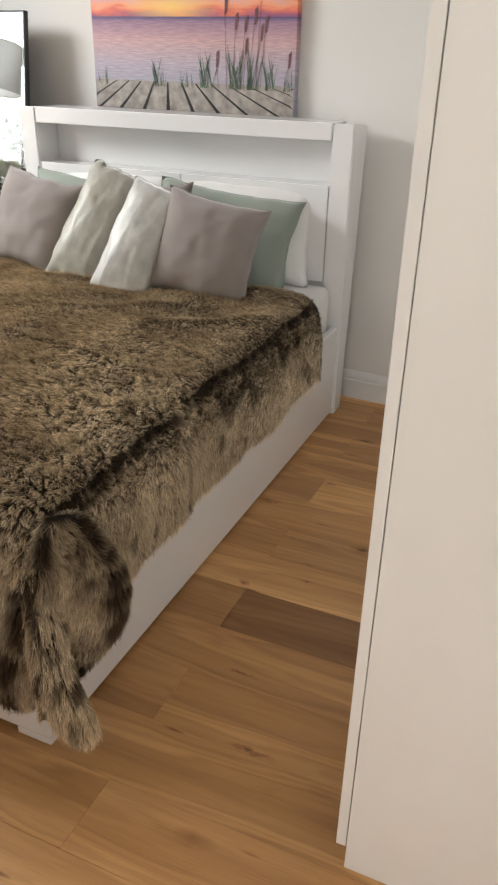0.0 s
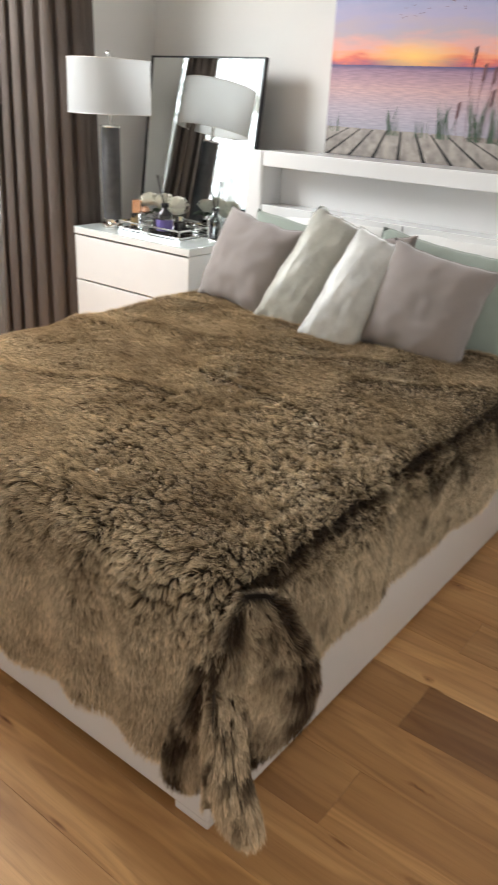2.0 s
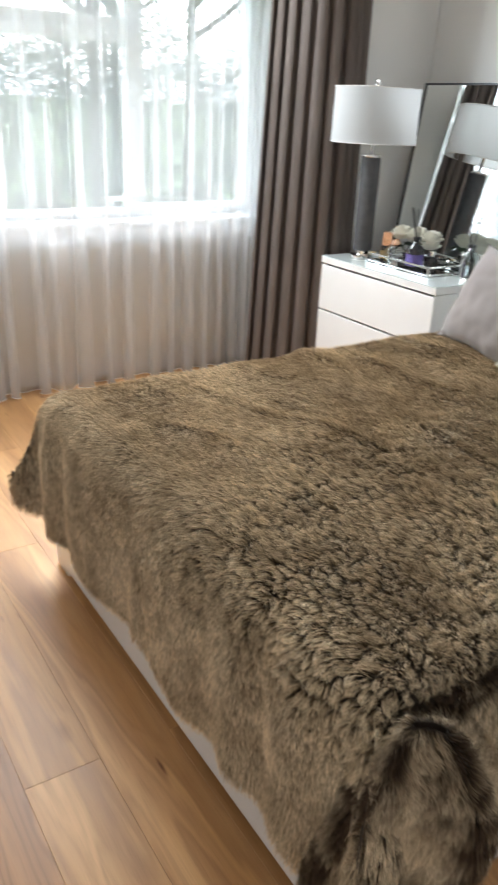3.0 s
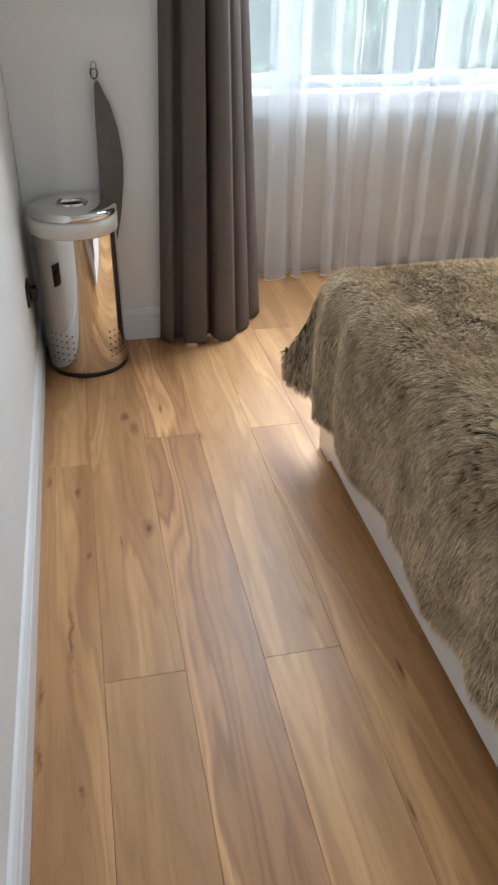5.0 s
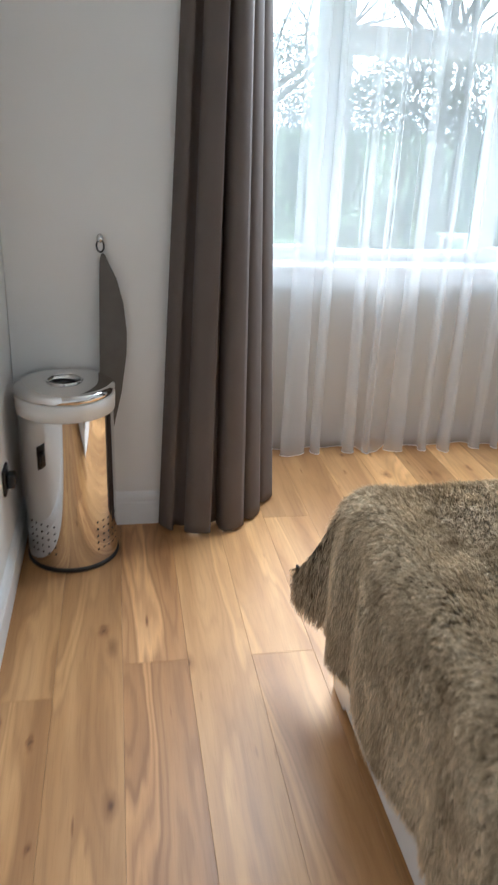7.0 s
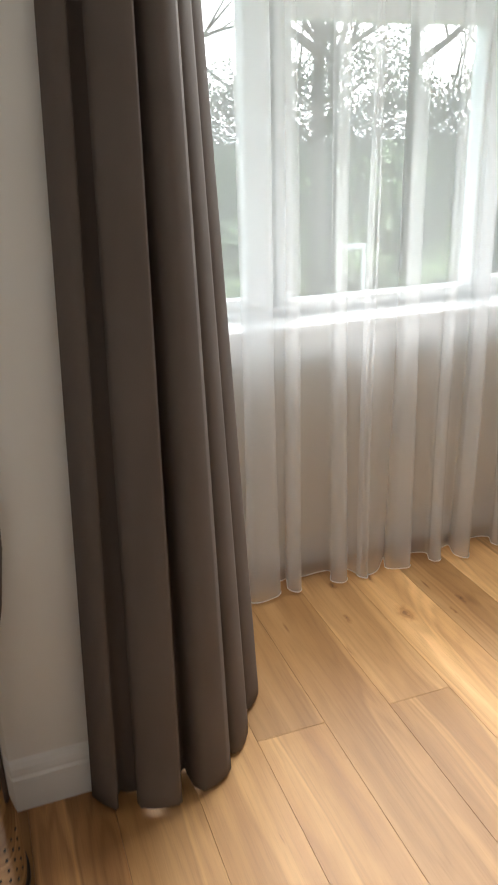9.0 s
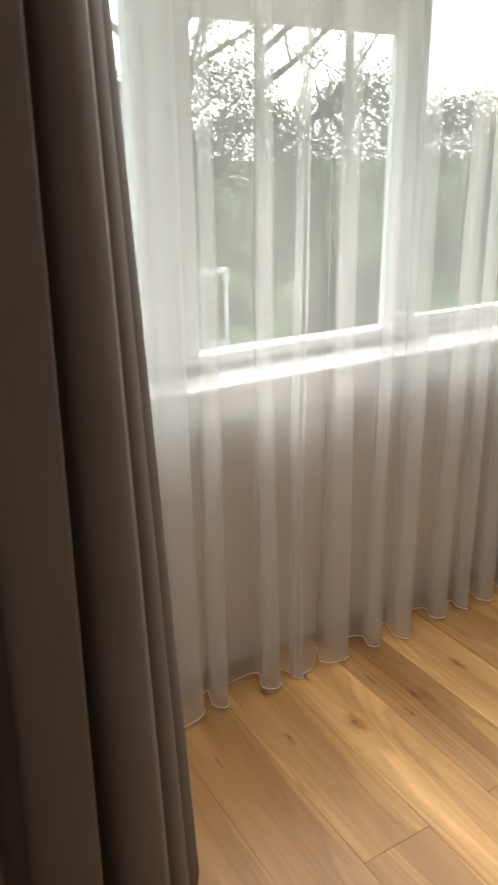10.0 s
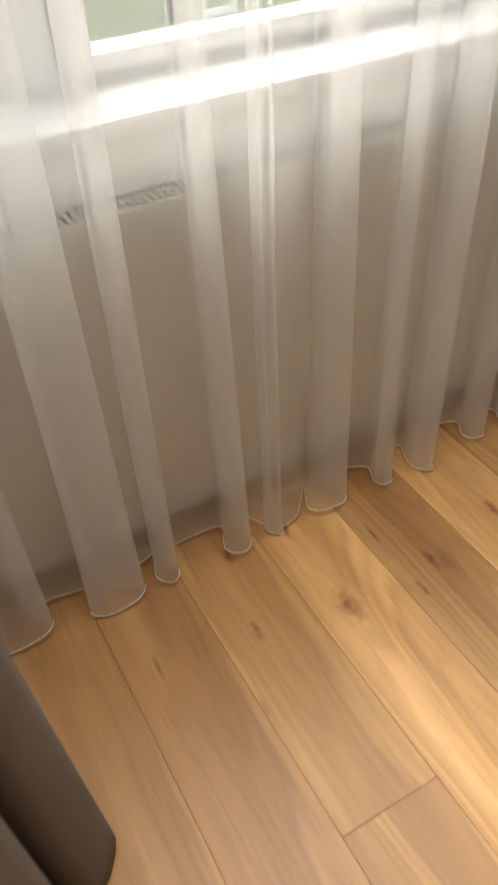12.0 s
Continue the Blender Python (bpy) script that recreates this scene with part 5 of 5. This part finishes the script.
# ---------------- picture ----------------
def build_picture():
    x0, x1 = -2.245, -1.225
    xa = (x0 + x1) / 2
    c = new("canvas_picture")
    w, h = (x1 - x0), 0.70
    c.matrix_basis = pose(x0, ny(x0) - 0.045, 1.215, 0, 0, NROT)
    tagged(c, label="wide canvas print of sunset lake with jetty and reeds", category="picture")
    part("canvas", boxm(0, w, 0, 0.04, 0, h, 0.003), M_PIC, c)
    # printed jetty planks and reeds lie on the canvas as thin raised print
    vx = 0.40
    def quad(bm, pts, y=-0.0008):
        bm.faces.new([bm.verts.new((px, y, pz)) for px, pz in pts])
    bm = bmesh.new()
    quad(bm, [(0.003, 0.002), (w - 0.003, 0.002), (w - 0.003, 0.112), (0.003, 0.119)], -0.0004)
    part("printed_shadow", bm, M_DARK, c, "dark gaps between the printed planks")
    bm = bmesh.new()
    edges = [-0.62, -0.44, -0.27, -0.10, 0.02, 0.14, 0.27, 0.40, 0.53, 0.66, 0.80, 0.95, 1.12, 1.30, 1.5]
    for a, b in zip(edges, edges[1:]):
        t = 0.40
        bm, drawn = bmesh.new(), False
        def top(e):
            return vx + (e - vx) * t * 1.35
        def clip(px, pz, qx, qz):
            return px, pz
        # from the top line (z=0.105) to the bottom edge (z=0)
        at, bt = top(a) + 0.004, top(b) - 0.004
        ab, bb = a + 0.010, b - 0.010
        pts = []
        for s in range(9):
            u = s / 8
            pts.append((at + (ab - at) * u, bt + (bb - bt) * u, 0.118 * (1 - u) + 0.002))
        for (l0, r0, z0), (l1, r1, z1) in zip(pts, pts[1:]):
            l0c, r0c, l1c, r1c = [min(max(q, 0.003), w - 0.003) for q in (l0, r0, l1, r1)]
            if r0c - l0c > 0.002 or r1c - l1c > 0.002:
                drawn = True
                quad(bm, [(l1c, z1), (r1c + 0.0001, z1), (r0c + 0.0001, z0), (l0c, z0)])
        if drawn:
            part("printed_plank", bm, M_JETTY, c, "grey printed jetty plank")
        else:
            bm.free()
    rnd = random.Random(12)
    bm = bmesh.new()
    for cx0, cnt, hh in ((0.36, 14, 0.12), (0.50, 8, 0.08), (0.60, 16, 0.15), (0.74, 20, 0.17), (0.82, 18, 0.18), (0.90, 12, 0.14), (0.06, 6, 0.10), (0.98, 7, 0.10)):
        for k in range(cnt):
            bx, l, tl = cx0 + rnd.uniform(-0.03, 0.03), hh * rnd.uniform(0.4, 1.1), rnd.uniform(-0.35, 0.35)
            tx = min(max(bx + l * tl, 0.004), w - 0.004)
            quad(bm, [(bx - 0.0016, 0.10), (bx + 0.0016, 0.10), ((bx + tx) / 2 + 0.001, 0.10 + l * 0.6), (tx, 0.10 + l)], -0.0016)
    part("printed_reed", bm, M_REEDG, c, "green reeds", kind="stuff")
    bm = bmesh.new()
    for cx0, zt, tl in ((0.70, 0.40, -0.01), (0.73, 0.34, 0.01), (0.765, 0.33, 0.02), (0.80, 0.36, 0.03), (0.83, 0.30, 0.03), (0.84, 0.47, 0.02), (0.86, 0.33, 0.02), (0.78, 0.25, 0.01), (0.66, 0.20, -0.01), (0.97, 0.20, 0.02)):
        quad(bm, [(cx0 - 0.001, 0.10), (cx0 + 0.001, 0.10), (cx0 + tl + 0.001, zt), (cx0 + tl - 0.001, zt)], -0.0022)
        quad(bm, [(cx0 + tl - 0.003, zt - 0.02), (cx0 + tl + 0.008, zt - 0.01), (cx0 + tl + 0.014, zt + 0.05), (cx0 + tl, zt + 0.04)], -0.0026)
    for k in range(16):
        bx, bz = 0.32 + 0.32 * rnd.random(), 0.55 + 0.06 * rnd.random()
        quad(bm, [(bx, bz), (bx + 0.006, bz - 0.003), (bx + 0.012, bz + 0.001), (bx + 0.006, bz + 0.0)], -0.0022)
    part("printed_seed_head", bm, M_REEDB, c, "brown reed heads and far birds", kind="stuff")


build_picture()


# ---------------- steel laundry bin ----------------
def build_bin(x, y):
    b = empty("laundry_bin", (x, y, 0), label="tall polished steel laundry bin with white plastic collar beside the wall", category="laundry bin")
    R = 0.155
    part("foot_ring", lathe([(R + 0.002, 0), (R + 0.004, 0.004), (R + 0.004, 0.014), (R, 0.018)], 48), M_BLACK, b, "black foot ring")
    part("body", lathe([(R, 0.018), (R, 0.10), (R, 0.30), (R, 0.545)], 64, cap=False), M_CHROME, b, "mirror-polished steel body", smooth=True)
    part("collar", lathe([(R - 0.002, 0.545), (R + 0.006, 0.548), (R + 0.008, 0.60), (R + 0.003, 0.606)], 64), M_PLASTIC, b, "white plastic collar", smooth=True)
    bm = bmesh.new()
    n = 64
    prof = [(R + 0.004, 0.607), (R + 0.008, 0.612), (R + 0.007, 0.626), (R - 0.008, 0.636), (R - 0.04, 0.641), (0.062, 0.643), (0.055, 0.641), (0.053, 0.63)]
    add_lathe(bm, prof, n, cap=False)
    lid = part("lid", bm, M_CHROME, b, "polished steel lid", smooth=True)
    part("opening", lathe([(0.054, 0.625), (0.001, 0.624)], 32), M_DARK, lid, "dark round opening")
    part("opening_rim", add_tube(bmesh.new(), [(0.057 * math.cos(k * math.pi / 16), 0.057 * math.sin(k * math.pi / 16), 0.643) for k in range(33)], 0.004, 6), M_CHROME, lid, smooth=True)
    bm = bmesh.new()
    for row in range(5):
        for k in range(-7, 8):
            if abs(k) < 3:
                continue
            a = k * 0.16 + 0.15
            z = 0.07 + row * 0.026
            c, s = math.cos(a), math.sin(a)
            ctr = Vector(((R + 0.0008) * c, (R + 0.0008) * s, z))
            t = Vector((-s, c, 0))
            vs = [bm.verts.new(ctr + 0.0035 * (math.cos(q * math.pi / 4) * t + math.sin(q * math.pi / 4) * Vector((0, 0, 1)))) for q in range(8)]
            bm.faces.new(vs)
    part("vent_hole", bm, M_DARK, b, "rows of small round vent holes", kind="stuff")


build_bin(-3.275, 0.235)


def build_board():
    b = new("ironing_board")
    b.matrix_basis = pose(-3.435, 0.335, 0, 0, 0, 0)
    tagged(b, label="folded ironing board with taupe cover leaning behind the steel bin", category="ironing board")
    prof = [(-0.05, 0.26), (-0.02, 0.25), (0.02, 0.31), (0.055, 0.42), (0.085, 0.55), (0.104, 0.68), (0.108, 0.76), (0.098, 0.86), (0.078, 0.94), (0.055, 0.99), (0.040, 1.025), (0.030, 1.028), (0.024, 1.0), (0.020, 0.92), (0.010, 0.6), (-0.03, 0.38)]
    bm = bmesh.new()
    a = [bm.verts.new((-0.012, y, z)) for y, z in prof]
    c = [bm.verts.new((0.014, y, z)) for y, z in prof]
    bm.faces.new(a)
    bm.faces.new(c[::-1])
    for k in range(len(prof)):
        bm.faces.new((a[k], a[(k + 1) % len(prof)], c[(k + 1) % len(prof)], c[k]))
    bmesh.ops.bevel(bm, geom=bm.edges[:], offset=0.004, segments=2, affect="EDGES")
    part("cover", bm, M_BOARD, b, smooth=False)
    part("hanging_loop", add_tube(bmesh.new(), [(0, 0.028 + 0.012 * math.sin(q * math.pi / 6), 1.05 - 0.02 * math.cos(q * math.pi / 6)) for q in range(13)], 0.003, 6), M_BLACK, b, smooth=True)
    part("leg", add_tube(bmesh.new(), [(0.002, -0.045, 0.0), (0.002, -0.035, 0.30)], 0.011, 10), M_BLACK, b, smooth=True)
    part("hook", lathe([(0.004, 1.06), (0.011, 1.068), (0.012, 1.078), (0.007, 1.087), (0.002, 1.09)], 14, cy=0.028), M_STEELB, b, "small steel knob", smooth=True)


build_board()


# ---------------- wardrobe ----------------
def build_wardrobe():
    wx0, wx1, y0, y1, h = -0.19, 0.40, 0.978, 3.18, 2.36
    w = empty("wardrobe", (wx0, y0, 0), label="tall white wardrobe with flat doors, its end panel towards the doorway", category="wardrobe")
    D, W = wx1 - wx0, y1 - y0
    part("end_panel", boxm(0, D, 0, 0.018, 0, h, 0.0015), M_WARD, w)
    part("end_panel", boxm(0, D, W - 0.018, W, 0, h, 0.0015), M_WARD, w)
    part("top_panel", boxm(0, D, 0.019, W - 0.019, h - 0.018, h), M_WARD, w)
    part("bottom_panel", boxm(0, D, 0.019, W - 0.019, 0.055, 0.073), M_WARD, w)
    part("plinth", boxm(0.01, 0.026, 0.019, W - 0.019, 0, 0.054), M_WARD, w)
    part("back_panel", boxm(D - 0.005, D, 0.019, W - 0.019, 0.074, h - 0.019), M_WARD, w)
    n = 4
    dw = W / n
    for k in range(n):
        d = part("door", boxm(-0.022, -0.002, k * dw + 0.002, (k + 1) * dw - 0.002, 0.06, h - 0.002, 0.0015), M_WARD, w)
        yh = (k + 1) * dw - 0.04 if k % 2 == 0 else k * dw + 0.04
        part("handle", add_tube(bmesh.new(), [(-0.022, yh, 0.98), (-0.045, yh, 0.98), (-0.045, yh, 1.12), (-0.022, yh, 1.12)], 0.005, 8), M_STEELB, d, "steel bar handle", smooth=True)


build_wardrobe()

# socket on the wall by the bin
def build_socket():
    s = empty("wall_socket", (-3.09, SY, 0.375), label="black wall socket with rounded plate beside the steel bin", category="wall socket")
    part("plate", boxm(-0.043, 0.043, 0, 0.010, -0.043, 0.043, 0.006, 3), M_BLACK, s)
    part("plug", boxm(-0.022, 0.022, 0.0105, 0.036, -0.025, 0.022, 0.008, 3), M_BLACK, s)


build_socket()

# ---------------- outdoors ----------------
M_GRASS = simple("lawn_grass", (0.10, 0.15, 0.055), 0.95, var=0.35, scale=1.5, bscale=30, bstr=0.5, bdist=0.03)
M_BARK = simple("tree_bark", (0.085, 0.075, 0.065), 0.95, var=0.3, scale=8, bscale=30, bstr=0.6, bdist=0.02)
M_HEDGE = simple("evergreen_leaves", (0.066, 0.072, 0.052), 0.7, var=0.5, scale=2)
M_FENCE = simple("weathered_white_wood", (0.42, 0.42, 0.41), 0.7, var=0.1)
GZ = -1.0
slab("ground", [(-4000, -4000), (-4.56, -4000), (-4.56, 4000), (-4000, 4000)], GZ - 0.3, GZ, M_GRASS, "wide green lawn outside the window")


def build_tree(x, y, h, seed, dens=5):
    rnd = random.Random(seed)
    t = empty("tree", (x, y, GZ), label="bare winter tree with many fine branches beyond the lawn", category="tree", group="trees beyond the lawn")
    bm = bmesh.new()
    add_tube(bm, [(0, 0, 0), (0.05, 0.02, h * 0.25), (-0.05, 0.06, h * 0.5), (0.05, 0.0, h * 0.78), (0.0, 0.1, h)], [h * 0.012, h * 0.010, h * 0.007, h * 0.004, h * 0.001], 8)
    part("trunk", bm, M_BARK, t, smooth=True)
    bm = bmesh.new()
    def limb(p, d, l, r, lv):
        pts = [p]
        q = p.copy()
        dd = d.copy()
        for k in range(4):
            dd = (dd + Vector((rnd.uniform(-.25, .25), rnd.uniform(-.25, .25), rnd.uniform(-.1, .2)))).normalized()
            q = q + dd * l / 4
            pts.append(q.copy())
        add_tube(bm, pts, [r, r * .8, r * .6, r * .4, r * .15], 4 if lv else 5)
        if lv < 3:
            for k in range(dens if lv < 2 else 4):
                b = pts[1 + rnd.randrange(4)]
                nd = (dd + Vector((rnd.uniform(-1, 1), rnd.uniform(-1, 1), rnd.uniform(-.5, .9)))).normalized()
                limb(b, nd, l * rnd.uniform(.4, .6), r * .45, lv + 1)
    for k in range(9):
        a = rnd.random() * 6.28
        z = h * rnd.uniform(0.14, 0.85)
        limb(Vector((0, 0, z)), Vector((math.cos(a), math.sin(a), 0.6)).normalized(), h * 0.36 * (1.1 - z / h), h * 0.0065, 0)
    part("branch", bm, M_BARK, t, kind="stuff")
    return t


TREES = [(-11.2, 2.05, 8, 1), (-11.8, 4.9, 9, 2), (-15.5, 8.5, 11, 3), (-17, 2.6, 12, 4), (-18, 12.5, 12, 5), (-14.5, 6.4, 8, 6), (-16, -1, 11, 7)]
for x, y, h, s in TREES:
    build_tree(x, y, h, s, 5)


def leaf_clumps(name, label, centers, seed, count, size, category, group=""):
    """Evergreen shrub: a trunk and a crown of many small leaf blades."""
    rng = np.random.default_rng(seed)
    e = empty(name, (centers[0][0], centers[0][1], GZ), label=label, category=category, group=group)
    ox, oy = centers[0][0], centers[0][1]
    part("trunk", add_tube(bmesh.new(), [(0, 0, 0), (0.03, 0, 0.6), (0, 0.03, 1.2)], [0.09, 0.07, 0.03], 7), M_BARK, e)
    V = []
    per = count // len(centers)
    for cx, cy, cz, r, rz in centers:
        d = rng.normal(0, 1, (per, 3))
        d /= np.linalg.norm(d, axis=1)[:, None]
        rad = (0.72 + 0.28 * rng.random(per)) * (1 + 0.18 * np.sin(d[:, 0] * 5 + cx) * np.cos(d[:, 2] * 6))
        p = np.stack([cx - ox + d[:, 0] * r * rad, cy - oy + d[:, 1] * r * rad, cz - GZ + d[:, 2] * rz * rad], -1)
        a = rng.normal(0, 1, (per, 3))
        a *= size / np.linalg.norm(a, axis=1)[:, None]
        b = np.cross(a, rng.normal(0, 1, (per, 3)))
        b *= (size * 0.45) / (np.linalg.norm(b, axis=1)[:, None] + 1e-9)
        V.append(np.stack([p - a, p + b, p + a, p - b], 1))
    V = np.concatenate(V).reshape(-1, 3)
    V[:, 2] = np.maximum(V[:, 2], 0.01)
    me = bpy.data.meshes.new("crown")
    me.from_pydata(V.tolist(), [], np.arange(len(V)).reshape(-1, 4).tolist())
    finish(me)
    me.materials.append(M_HEDGE)
    ob = new("crown", me)
    ob.parent = e
    return e


leaf_clumps("hedge", "tall dark evergreen hedge along the end of the lawn", [(-13.2 - 0.9 * (k % 2), -5 + 1.15 * k, 0.85, 1.25, 1.95 + 0.45 * math.sin(k * 2.1)) for k in range(18)], 5, 190000, 0.038, "hedge")
leaf_clumps("conifer", "dense green conifer beside the window view", [(-9.5, -0.6, 1.1, 1.0, 2.2), (-9.5, -0.6, 2.8, 0.7, 1.6)], 6, 16000, 0.06, "conifer")
leaf_clumps("shrub", "rounded yellow-green garden shrub on the lawn", [(-10.2, 6.4, -0.62, 0.6, 0.42)], 7, 4000, 0.04, "shrub")


def build_gate(x, y):
    g = empty("garden_obelisk", (x, y, GZ), label="small white wooden trellis frame standing on the lawn", category="trellis")
    for k in (-0.16, 0.16):
        part("post", boxm(-0.02, 0.02, k - 0.02, k + 0.02, 0, 1.27, 0.004), M_FENCE, g)
    for z in (0.38, 1.21):
        part("rail", boxm(-0.015, 0.015, -0.14, 0.14, z, z + 0.06, 0.004), M_FENCE, g)


build_gate(-10.2, 4.64)

# ---------------- floor boards ----------------
slab("floor", [(-4.6, -2.8), (0.62, -2.8), (0.62, 3.9), (-4.6, 3.9)], -0.20, -0.014, M_DARK, "wide oiled oak plank floor")
FLOOR = bpy.data.objects["floor"]
_cache = {}


# row of boards and where a board starts: n natural, p pale, d deep brown, f strongly figured
BOARD_TONES = {(0, -2.62): "f", (0, -4.55): "f", (1, -1.59): "p", (1, -3.45): "n", (6, -0.73): "d", (7, -1.59): "p", (6, -2.62): "n", (8, -2.62): "n", (10, -2.62): "n", (10, -0.73): "p", (9, -3.45): "n", (12, -0.73): "n", (11, -1.59): "n", (8, -0.73): "n",
               (4, -0.73): "n", (4, -2.62): "n", (2, -0.73): "p", (3, -1.59): "n", (5, -1.59): "n", (9, -1.59): "n", (5, -4.55): "n", (4, -4.55): "n", (7, -3.45): "n", (7, -4.55): "n", (8, -4.55): "p",
               (6, -4.55): "p", (3, -4.55): "n", (3, -3.45): "n", (5, -3.45): "n", (2, -4.55): "p", (-1, -3.45): "n", (-2, -2.5): "n", (-1, -1.59): "n", (2, -2.62): "n"}
OAKS = {"n": M_OAK, "p": M_OAK_PALE, "d": M_OAK_DEEP, "f": M_OAK_FIG}


def board_mesh(l, w, tone):
    key = (round(l, 3), round(w, 3), tone)
    if key not in _cache:
        bm = boxm(0.0003, key[0] - 0.0003, 0.0003, key[1] - 0.0003, -0.0138, 0.0, 0.0005, 1)
        me = bpy.data.meshes.new("floor_plank")
        bmesh.ops.recalc_face_normals(bm, faces=bm.faces)
        bm.to_mesh(me)
        bm.free()
        me.materials.append(OAKS[tone])
        _cache[key] = me
    return _cache[key]


def lay_floor():
    PL, PW = 1.86, 0.187
    x_lo, x_hi, y_hi = -4.55, 0.61, 3.60
    rnd = random.Random(7)
    for k in range(-16, 18):
        y0 = 0.4 + k * PW
        if y0 > y_hi:
            break
        if k < -2:
            joints = [rnd.uniform(-4.4, -2.8), rnd.uniform(-2.4, -0.9)]
        elif k % 2 == 0:
            joints = [-2.50, -0.73] if k == -2 else [-2.62, -0.73]
        else:
            joints = [-3.45, -1.59, 0.27]
        cuts = [x_lo] + joints + [x_hi]
        for a, b in zip(cuts, cuts[1:]):
            tone = BOARD_TONES.get((k, round(a, 2)), rnd.choice("nnnpnd"))
            ob = new("floor_plank", board_mesh(b - a, PW, tone))
            ob.parent = FLOOR
            ob.matrix_basis = pose(a, y0, 0)


lay_floor()
